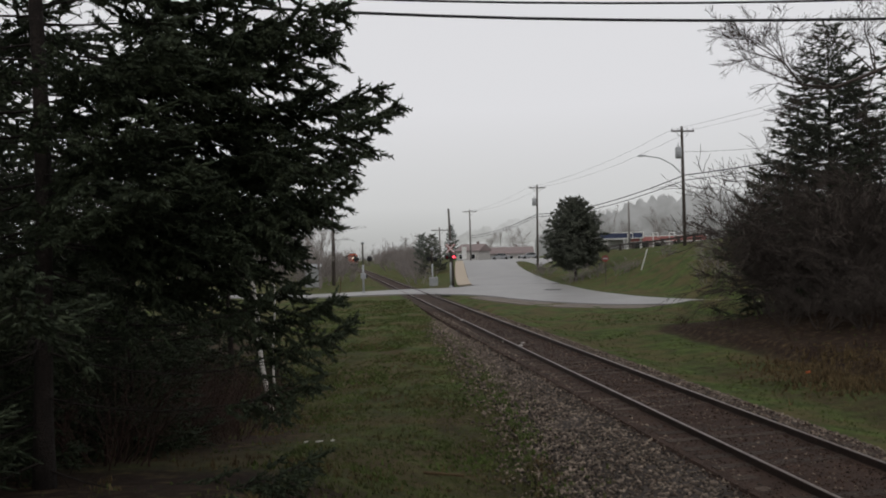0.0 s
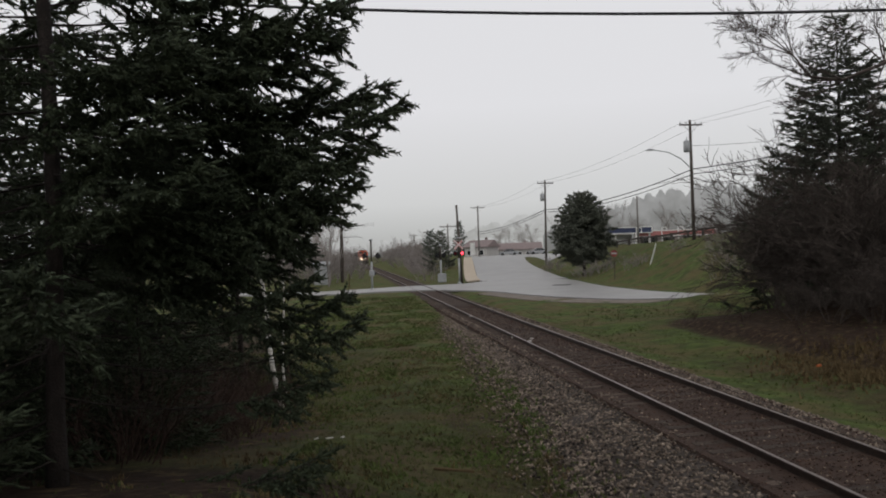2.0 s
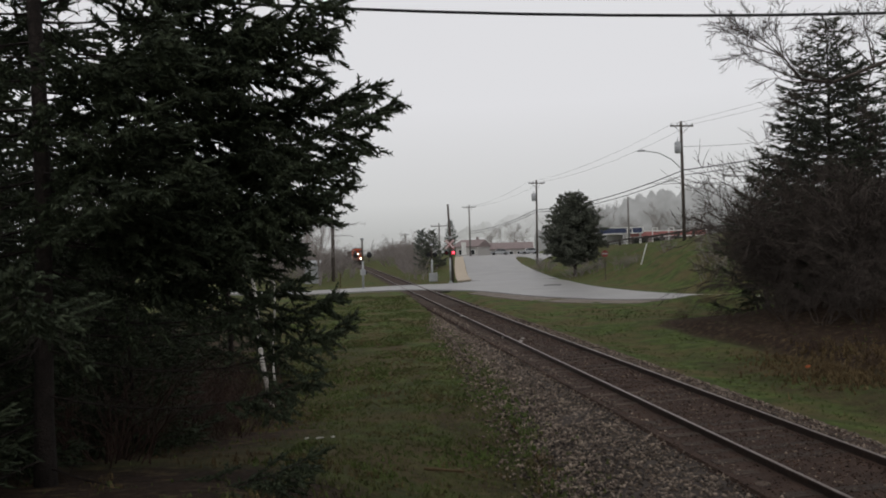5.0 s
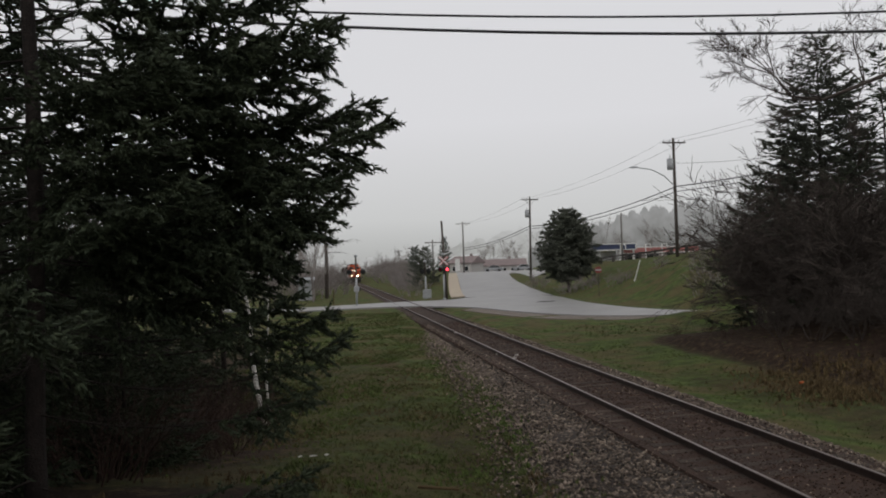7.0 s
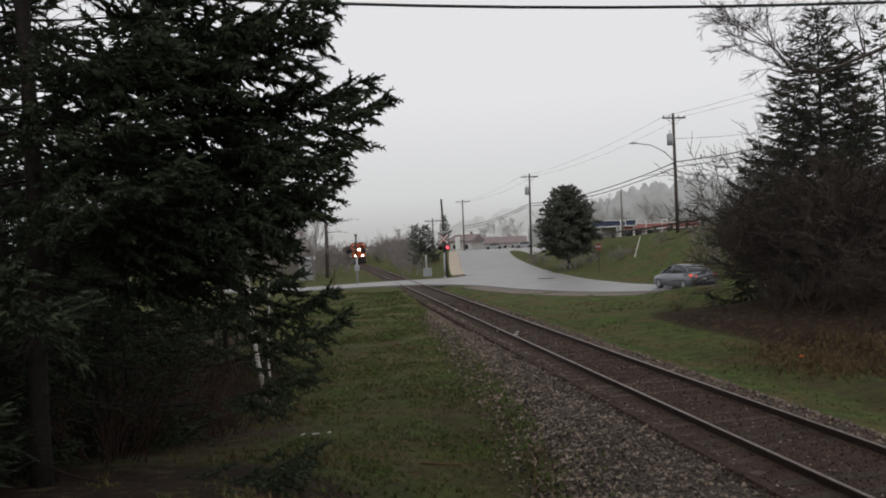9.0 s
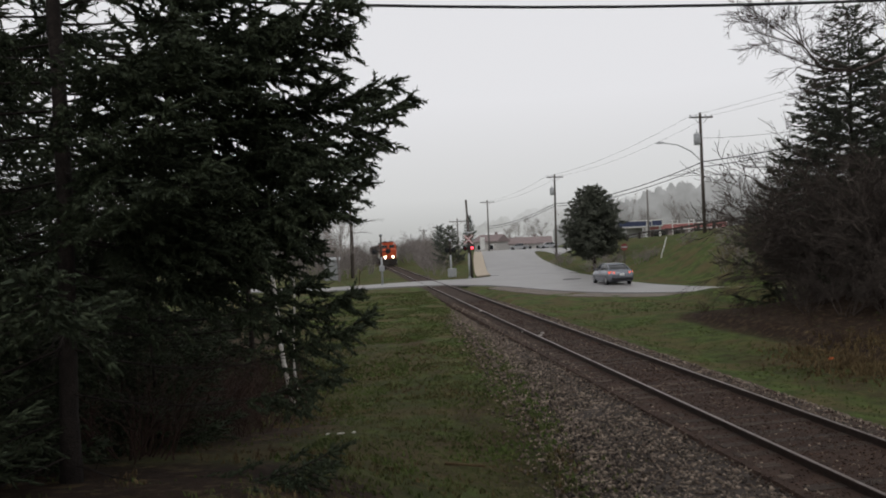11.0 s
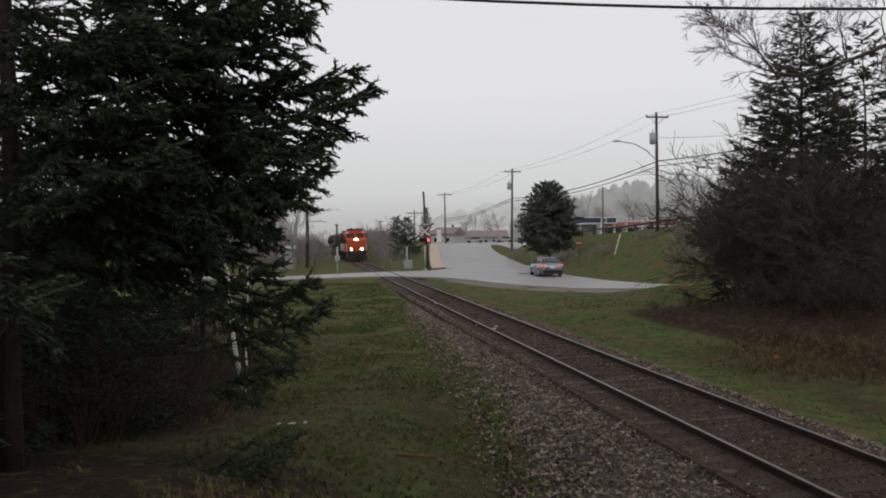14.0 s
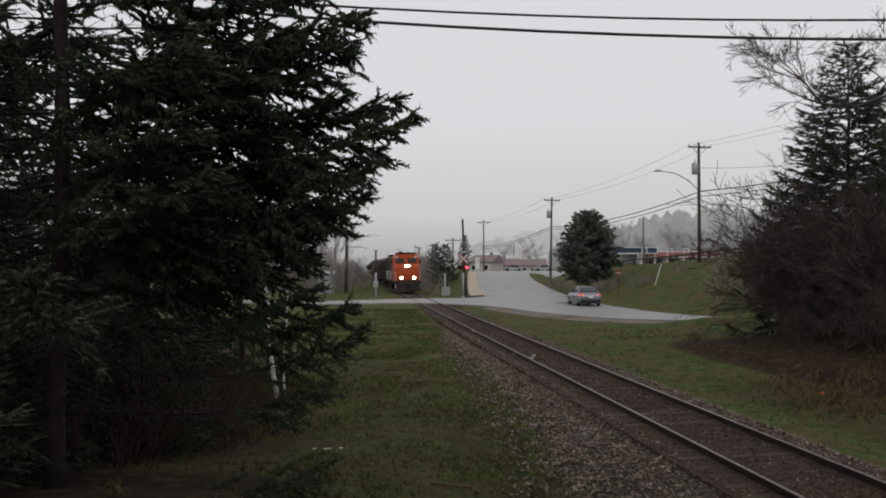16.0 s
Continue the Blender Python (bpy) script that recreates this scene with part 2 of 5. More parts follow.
def height(x, y):
    x, y = np.asarray(x, float), np.asarray(y, float)
    v = off_track(x, y)
    rise = np.interp(y, [0, 4, 8, 12, 16, 25], [2.7, 2.9, 4.1, 3.9, 3.3, 2.7])
    z = -0.45 + 0.33 * smooth((y - 25) / 35)
    z = z + 1.85 * smooth((-v - rise) / 4.2) * smooth((19 - y) / 17)
    z = z + 0.5 * smooth((-v - 9) / 12)
    z = z - 0.15 * np.exp(-((v - 4.2) / 1.2) ** 2) * smooth((50 - y) / 15)
    z = z + 1.9 * smooth((y - 84) / 46) * smooth((v - 4) / 4) * np.maximum(smooth((19 - x) / 4), smooth((y - 135) / 40))
    foot = np.interp(y, [0, 40, 45.5, 52, 58, 66, 80, 100, 130, 200], [112, 32, 22, 16, 14.6, 13.8, 13.8, 14.6, 17, 40])
    z = z + (3.4 + 0.13 * np.clip(x - 22, 0, 10) * smooth((96 - y) / 20)) * smooth((x - foot - 0.4) / 9.5) * smooth((170 - y) / 50)
    z = z + (0.42 * smooth((v - 6.9) / 1.0) + 1.25 * smooth((v - 7.6) / 8)) * smooth((38 - y) / 7) * smooth((y - 4) / 8)
    brow = np.interp(x, [10.6, 14.4, 20, 30, 60], [48.2, 46.6, 40.5, 35.5, 20]) - 3.0
    z = z + 0.62 * smooth((x - 11.5) / 4) * np.exp(-((y - brow) / 1.9) ** 2)
    return z


def bed_width(u):
    """How far the ballast reaches on the near side of the line."""
    return np.interp(u, [8, 12, 15, 20, 33, 61], [4.2, 3.8, 3.3, 2.8, 1.95, 1.45])


def ground():
    xs = np.concatenate([np.linspace(-700, -60, 25)[:-1], np.linspace(-60, -14, 40)[:-1], np.linspace(-14, 34, 160)[:-1], np.linspace(34, 90, 40)[:-1], np.linspace(90, 700, 25)])
    ys = np.concatenate([np.linspace(-300, -10, 20)[:-1], np.linspace(-10, 60, 220)[:-1], np.linspace(60, 150, 120)[:-1], np.linspace(150, 900, 40)])
    X, Y = np.meshgrid(xs, ys)
    Z = height(X, Y)
    rng = np.random.default_rng(3)
    rough = np.array([[noise.noise((a * 0.45, b * 0.45, 0.3)) * 0.055 + noise.noise((a * 1.7, b * 1.7, 4)) * 0.03 for a in xs] for b in ys])
    v = off_track(X, Y)
    Z = Z + rough * smooth((np.abs(v) - 3.2) / 1.5) * smooth((60 - Y) / 12) - 0.14 * ((v > 0.25 - bed_width(Y)) & (v < 2.4))
    n = len(xs)
    idx = np.arange(len(xs) * len(ys)).reshape(len(ys), n)
    quads = np.stack([idx[:-1, :-1], idx[:-1, 1:], idx[1:, 1:], idx[1:, :-1]], -1).reshape(-1, 4)
    me = numpy_mesh("ground", np.stack([X, Y, Z], -1).reshape(-1, 3), quads, M_GROUND)
    dead = np.maximum.reduce([
        1.15 * smooth((v - 6.2) / 1.2) * smooth((39 - Y - 0.5 * np.abs(v - 11)) / 4),
        0.8 * smooth((v - 5.0) / 1.5) * smooth((21.5 - Y) / 3),
        0.56 * smooth((v - 3.2) / 1.2) * smooth((29 - Y) / 6),
        np.exp(-((X + 3.4) / 1.6) ** 2 - ((Y - 14.5) / 5) ** 2) * 1.1,
        1.1 * smooth((0.4 - X) / 1.6) * smooth((11.5 - Y) / 3),
        0.52 * smooth((-v - 3.0) / 1.5) * smooth((46 - Y) / 18),
        smooth((-v - 8.5) / 1.5) * smooth((60 - Y) / 30) * 0.9,
        0.7 * np.exp(-((v + 4.3) / 1.3) ** 2) * smooth((26 - Y) / 10),
        0.55 * smooth((X - 15) / 4) * smooth((45 - Y) / 5) * smooth((Y - 30) / 4)])
    at = me.attributes.new("dead", "FLOAT", "POINT")
    at.data.foreach_set("value", np.clip(dead, 0, 1).astype(np.float32).ravel())
    me.polygons.foreach_set("use_smooth", [True] * len(me.polygons))
    return tagged(new("ground", me), "rough spring grass with dead straw and leaf litter", "ground", kind="structure")


def strip(name, near, far, material, lift, label, category, cols=10, rows=6):
    """A paved strip between two edge lines, laid over the terrain, with a thin side all round."""
    near, far = np.array(near, float), np.array(far, float)
    k = np.linspace(0, len(near) - 1, (len(near) - 1) * rows + 1)
    def curve(p):
        i = np.arange(len(p))
        out = np.stack([np.interp(k, i, p[:, j]) for j in (0, 1)], 1)
        ker = np.ones(5) / 5
        sm = np.stack([np.convolve(np.pad(out[:, j], 2, "edge"), ker, "valid") for j in (0, 1)], 1)
        return sm
    a, b = curve(near), curve(far)
    w = np.linspace(0, 1, cols + 1)[None, :, None]
    P = a[:, None] * (1 - w) + b[:, None] * w
    edge = np.array([noise.noise((i * 0.7, lift * 90, 0)) for i in range(len(a))]) * 0.18
    P[:, 0] += edge[:, None] * np.array([0.2, 1.0])
    Z = height(P[..., 0], P[..., 1]) + lift
    V = np.concatenate([P, Z[..., None]], -1)
    n = cols + 1
    idx = np.arange(V.shape[0] * n).reshape(-1, n)
    quads = [tuple(q) for q in np.stack([idx[:-1, :-1], idx[1:, :-1], idx[1:, 1:], idx[:-1, 1:]], -1).reshape(-1, 4)]
    B = Build()
    B.v, B.f = [tuple(p) for p in V.reshape(-1, 3)], quads
    ring = list(idx[:, 0]) + list(idx[-1, 1:]) + list(idx[::-1, -1][1:]) + list(idx[0, ::-1][1:-1])
    low = [(*B.v[i][:2], B.v[i][2] - 0.12) for i in ring]
    o = len(B.v)
    B.v += low
    m = len(ring)
    B.f += [(ring[i], ring[(i + 1) % m], o + (i + 1) % m, o + i) for i in range(m)]
    me = B.mesh(name, material)
    bm = bmesh.new()
    bm.from_mesh(me)
    bmesh.ops.recalc_face_normals(bm, faces=bm.faces)
    bm.to_mesh(me)
    bm.free()
    return tagged(new(name, me), label, category, kind="structure")


def roads():
    near = [(-60, 55), (-30, 60), (-9.5, 64.6), (-5, 66), (-2.2, 66.6), (0.6, 65.2), (3.7, 61.7), (6, 54.9), (8, 51), (10.6, 48.2), (14.4, 46.6), (20, 40.5), (30, 35.5), (60, 20)]
    far = [(-61, 60), (-31, 65), (-10, 70), (-6.3, 73), (-2.5, 75.6), (2.4, 76.3), (4.2, 80.5), (8.5, 84.5), (13, 80), (12.7, 62.5), (14.5, 52.2), (21.2, 45.4), (31.5, 40.5), (61.5, 25)]
    strip("road", near, far, M_ASPHALT, 0.10, "worn pale grey wet asphalt road over the level crossing", "road", 14)
    strip("hill_road", [(4.2, 80.2), (4.35, 92), (4.75, 107), (5.4, 130), (8, 200)], [(13, 79.5), (13.1, 94), (12.3, 110), (13.6, 130), (34, 190)], M_ASPHALT, 0.104,
          "pale grey wet asphalt side road climbing to the houses", "road", 10)
    strip("gravel_shoulder", [(2.5, 59.8), (4.7, 52.8), (6.9, 48.6), (9.9, 46.0), (14.0, 45.0)], [(4.2, 62.6), (6.6, 55.8), (8.6, 51.8), (11, 49), (14.8, 47.4)], M_SHOULDER, 0.03,
          "strip of brown gravel along the broken asphalt edge", "road shoulder", 4)
    strip("pavement", [(2.75, 79), (2.85, 90), (3.2, 105), (4.1, 130), (4.8, 150)], [(4.2, 81.5), (4.3, 92), (4.7, 107), (5.35, 130), (6.2, 150)], M_CONCRETE, 0.20,
          "pale cream concrete pavement beside the side road", "pavement", 4)
    B = Build()
    pts = [(9.35, 66.2), (10.6, 66.0), (11.0, 66.9), (9.8, 67.2)]
    zz = float(height(10, 66.5)) + 0.106
    B.add([(x, y, zz) for x, y in pts] + [(x, y, zz + 0.02) for x, y in pts], [(3, 2, 1, 0), (4, 5, 6, 7), (0, 1, 5, 4), (1, 2, 6, 5), (2, 3, 7, 6), (3, 0, 4, 7)])
    tagged(new("tar_patch", B.mesh("tar_patch", M_TAR)), "dark sunken patch in the worn asphalt", "road patch", kind="structure")

# ---------------------------------------------------------------- railway
RAIL = [(-0.07, -0.17), (0.07, -0.17), (0.07, -0.155), (0.012, -0.135), (0.010, -0.045), (0.036, -0.035), (0.036, -0.004), (0.030, 0.0), (-0.030, 0.0), (-0.036, -0.004), (-0.036, -0.035), (-0.010, -0.045), (-0.012, -0.135), (-0.07, -0.155)]


def railway():
    for side in (-1, 1):
        x0 = side * 0.755
        us = [-12] + list(range(0, 331, 10))
        thing = empty("rail", TRACK @ pose(x0, 0, 0), "rusty brown steel rail with a worn running surface", "rail", "rails of the track", "structure")
        B = Build()
        B.loft([[Vector((a, u, b)) for a, b in RAIL] for u in us])
        part("rail_profile", B.mesh("rail_profile", M_RUST), thing)
        H = Build()
        H.loft([[Vector((a, u, b)) for a, b in ((-0.027, -0.004), (0.027, -0.004), (0.027, 0.003), (-0.027, 0.003))] for u in us])
        part("rail_head", H.mesh("rail_head", M_POLISH), thing, "worn lighter rail head")
    # ballast bed, wider on the near side close by
    B = Build()
    rings = []
    for u in [-12, -4] + list(range(0, 64)) + [66, 80, 110, 330]:
        wl = float(bed_width(u)) + 0.45 * noise.noise((u * 0.35, 0, 3)) + 0.25 * noise.noise((u * 1.1, 5, 3))
        low = float(height(6.87 - 0.1213 * u - wl, u)) - 0.05
        rings.append([Vector((-wl - 0.25, u, min(low, -0.3))), Vector((-wl * 0.75, u, -0.30)), Vector((-1.45, u, -0.18)), Vector((-1.1, u, -0.15)), Vector((1.1, u, -0.15)), Vector((1.5, u, -0.18)), Vector((1.95, u, -0.36)), Vector((2.6, u, -0.60))])
    B.loft(rings, caps=False, closed=False)
    me = B.mesh("ballast_bed", M_BALLAST)
    ob = tagged(new("ballast_bed", me), "grey-brown crushed stone ballast under the rails", "ballast", kind="structure")
    ob.matrix_basis = TRACK
    B = Build()
    B.loft([[Vector((-1.5, u, -0.30)), Vector((1.4, u, -0.30)), Vector((1.36, u, -0.13)), Vector((0.9, u, -0.12)), Vector((0.2, u, -0.118)), Vector((-0.3, u, -0.12)), Vector((-0.9, u, -0.12)), Vector((-1.44, u, -0.13))] for u in [-12] + list(range(0, 66, 3)) + [76.5, 200, 330]])
    ob = tagged(new("track_bed", B.mesh("track_bed", M_OILY)), "dark oily fill between the rails", "track bed", kind="structure")
    ob.matrix_basis = TRACK
    # sleepers, mostly buried
    track = empty("railway_track", TRACK, "row of weathered wooden sleepers half buried in ballast", "railway track", kind="structure")
    T = Build()
    T.box((0, 0, -0.21), (2.6, 0.22, 0.19))
    me = T.mesh("sleeper", M_TIE, bevel=0.012)
    rng = random.Random(5)
    for i in range(150):
        u = 3 + i * 0.56
        if 66.5 < u < 76.5:
            continue
        part("sleeper", me, track, m=pose(rng.uniform(-0.05, 0.05), u, rng.uniform(-0.012, 0.006), 0, 0, rng.uniform(-1, 1)))
    # loose ballast stones
    rng = np.random.default_rng(8)
    n = 44000
    u = 5.5 + 40 * rng.random(n) ** 1.9
    wl = bed_width(u) + 0.1
    side = rng.random(n)
    x = np.where(side < 0.66, -1.12 - (wl - 1.0) * rng.random(n) ** 0.8 - 0.9 * rng.random(n) ** 5, np.where(side < 0.955, 1.0 + 1.45 * rng.random(n), rng.uniform(-0.65, 0.65, n)))
    prof_x = np.array([-4.2, -2.6, -1.45, -1.1, 1.1, 1.5, 1.95, 2.6])
    z = np.interp(x, prof_x, [-0.36, -0.30, -0.165, -0.115, -0.115, -0.165, -0.36, -0.54])
    knee = -0.75 * bed_width(u)
    z = np.where(x < -1.45, np.where(x > knee, -0.17 - 0.12 * (x + 1.45) / (knee + 1.45), -0.29 - 0.03 * (knee - x)), z)
    z = np.where(np.abs(x) < 0.7, -0.115, z)
    s = rng.uniform(0.012, 0.042, n) * (1 + 0.012 * u) * np.where(np.abs(x) < 0.7, 0.6, 1)
    ico = np.array([(0, 0, 1), (0.9, 0, 0.1), (0, 1, 0), (-1, 0.1, 0), (0, -0.9, 0.1), (0, 0, -0.8)])
    tri = np.array([(0, 1, 2), (0, 2, 3), (0, 3, 4), (0, 4, 1), (5, 2, 1), (5, 3, 2), (5, 4, 3), (5, 1, 4)])
    ang = rng.uniform(0, 6.283, n)
    base = ico[None] * (1 + 0.3 * rng.standard_normal((n, 6, 1))) * np.stack([s, s * rng.uniform(0.6, 1.1, n), s * rng.uniform(0.5, 0.9, n)], -1)[:, None]
    ca, sa = np.cos(ang)[:, None], np.sin(ang)[:, None]
    V = np.stack([base[..., 0] * ca - base[..., 1] * sa + x[:, None], base[..., 0] * sa + base[..., 1] * ca + u[:, None], base[..., 2] + z[:, None]], -1).reshape(-1, 3)
    F = (tri[None] + 6 * np.arange(n)[:, None, None]).reshape(-1, 3)
    ob = tagged(new("ballast_stones", numpy_mesh("ballast_stones", V, F, M_STONE)), "loose pale and dark crushed ballast stones", "ballast", kind="stuff")
    ob.matrix_basis = TRACK

    n = 14000
    u = 5 + 42 * rng.random(n) ** 1.7
    x = rng.uniform(-1.6, 1.5, n)
    x = np.where(np.abs(np.abs(x) - 0.755) < 0.10, x * 0.8, x)
    z = np.where(np.abs(x) < 0.95, -0.112, -0.118 - 0.03 * (np.abs(x) - 0.95))
    s = rng.uniform(0.008, 0.026, n) * (1 + 0.012 * u)
    ang = rng.uniform(0, 6.283, n)
    base = ico[None] * (1 + 0.3 * rng.standard_normal((n, 6, 1))) * np.stack([s, s * rng.uniform(0.6, 1.1, n), s * rng.uniform(0.5, 0.9, n)], -1)[:, None]
    ca, sa = np.cos(ang)[:, None], np.sin(ang)[:, None]
    V = np.stack([base[..., 0] * ca - base[..., 1] * sa + x[:, None], base[..., 0] * sa + base[..., 1] * ca + u[:, None], base[..., 2] + z[:, None]], -1).reshape(-1, 3)
    F = (tri[None] + 6 * np.arange(n)[:, None, None]).reshape(-1, 3)
    ob = tagged(new("brown_gravel", numpy_mesh("brown_gravel", V, F, M_BROWNSTONE)), "fine rusty brown gravel between the rails", "gravel", kind="stuff")
    ob.matrix_basis = TRACK

# ---------------------------------------------------------------- plants
def grass():
    rng = np.random.default_rng(21)
    def tufts(name, x, y, hgt, material, label, blades=5, width=0.010):
        n = len(x)
        z = np.maximum(height(x, y) - 0.02, np.where((off_track(x, y) > -bed_width(y) - 0.2) & (off_track(x, y) < 0), -0.34, -9))
        X, Y, Z = (np.repeat(k, blades) for k in (x, y, z))
        H = np.repeat(hgt, blades) * rng.uniform(0.5, 1.2, n * blades)
        a = rng.uniform(0, 6.283, n * blades)
        r = rng.uniform(0, 0.06, n * blades)
        bx, by = X + r * np.cos(a * 3), Y + r * np.sin(a * 3)
        lx, ly = np.cos(a) * H * rng.uniform(0.1, 0.9, n * blades), np.sin(a) * H * rng.uniform(0.1, 0.9, n * blades)
        w = width * rng.uniform(0.6, 1.4, n * blades) * (1 + Y / 30)
        px, py = -np.sin(a) * w, np.cos(a) * w
        V = np.stack([np.stack([bx - px, by - py, Z], -1), np.stack([bx + px, by + py, Z], -1), np.stack([bx + lx, by + ly, Z + H], -1)], 1).reshape(-1, 3)
        F = np.arange(len(V)).reshape(-1, 3)
        tagged(new(name, numpy_mesh(name, V, F, material)), label, "grass", kind="stuff")
    n = 42000
    y = 4.5 + 55 * rng.random(n) ** 1.7
    v = -0.1 - bed_width(y) - 8.2 * rng.random(n) ** 1.1 + rng.normal(0, 0.3, n)
    x = 6.87 - 0.1213 * y + v
    keep = np.array([noise.noise((a * 0.5, b * 0.5, 9)) for a, b in zip(x, y)]) > -0.28
    keep &= ~((x < 0.4) & (y < 11) & (rng.random(n) < 0.7)) & ~((x < -2.2) & (y < 17) & (rng.random(n) < 0.8))
    x, y = x[keep], y[keep]
    tufts("grass_left", x, y, rng.uniform(0.035, 0.095, len(x)), M_BLADE, "short green spring grass on the slope")
    n = 10000
    y = 9 + 50 * rng.random(n) ** 1.5
    v = 2.9 + 9 * rng.random(n) ** 1.3
    x = 6.87 - 0.1213 * y + v
    ok = (y < 44) | (x < 3)
    ok &= ~((v > 6.6) & (y < 36) & (rng.random(n) < 0.8))
    tufts("grass_right", x[ok], y[ok], rng.uniform(0.03, 0.075, ok.sum()), M_BLADE, "green spring grass beside the ballast")
    n = 5000
    y = 5 + 30 * rng.random(n) ** 1.4
    v = -3.4 - 6 * rng.random(n)
    x = 6.87 - 0.1213 * y + v
    keep = np.array([noise.noise((a * 0.6, b * 0.6, 2)) for a, b in zip(x, y)]) > 0.02
    m = 1500
    xs, ys = rng.normal(11.0, 0.9, m), rng.normal(21.3, 1.6, m)
    ok = xs - (6.87 - 0.1213 * ys) > 3.3
    tufts("straw_clump", xs[ok], ys[ok], rng.uniform(0.10, 0.20, ok.sum()), M_STRAW, "matted clump of tall dead straw", 6, 0.008)
    m = 800
    ys = 5 + 34 * rng.random(m) ** 1.4
    xs = 6.87 - 0.1213 * ys - bed_width(ys) + rng.normal(-0.1, 0.7, m)
    tufts("edge_grass", xs, ys, rng.uniform(0.03, 0.08, m), M_BLADE, "green grass creeping over the gravel edge")
    tufts("dead_grass", x[keep], y[keep], rng.uniform(0.04, 0.11, keep.sum()), M_STRAW, "tufts of dead straw-coloured grass", 6, 0.006)


def twig_template(rng, length, n, needle, width):
    """A needled shoot along +x: thin stem and needles all round it."""
    s = np.linspace(0.02, 1, n) * length
    a = rng.uniform(0, 6.283, n)
    tilt = rng.uniform(0.7, 1.15, n)
    nl = needle * rng.uniform(0.75, 1.15, n)
    d = np.stack([np.cos(tilt), np.sin(tilt) * np.cos(a), np.sin(tilt) * np.sin(a)], -1)
    base = np.stack([s, 0 * s, 0 * s], -1)
    side = np.cross(d, np.array([1.0, 0, 0]))
    side /= np.linalg.norm(side, axis=1)[:, None]
    V = np.stack([base - side * width / 2, base + side * width / 2, base + d * nl[:, None]], 1).reshape(-1, 3)
    F = np.arange(len(V)).reshape(-1, 3)
    w = needle * 0.42
    core = np.array([(0, 0, 0), (length * 0.3, w, 0), (length * 0.3, -w / 2, w * 0.87), (length * 0.3, -w / 2, -w * 0.87), (length * 1.06, 0, 0)])
    k = len(V)
    sides = [(k, k + 2, k + 1), (k, k + 3, k + 2), (k, k + 1, k + 3), (k + 4, k + 1, k + 2), (k + 4, k + 2, k + 3), (k + 4, k + 3, k + 1)]
    return np.concatenate([V, core]), np.concatenate([F, sides])


def stamp(template, mats, pts):
    V, F = template
    mats, pts = np.array(mats), np.array(pts)
    W = np.einsum("nij,vj->nvi", mats, V) + pts[:, None]
    G = F[None] + len(V) * np.arange(len(pts))[:, None, None]
    return W.reshape(-1, 3), G.reshape(-1, 3)


def frame_along(d, rng, size=1.0):
    d = d / np.linalg.norm(d)
    up = np.array([0, 0, 1.0]) if abs(d[2]) < 0.95 else np.array([1.0, 0, 0])
    a = np.cross(up, d)
    a /= np.linalg.norm(a)
    b = np.cross(d, a)
    t = rng.uniform(0, 6.283)
    return np.stack([d, a * math.cos(t) + b * math.sin(t), b * math.cos(t) - a * math.sin(t)], 1) * size


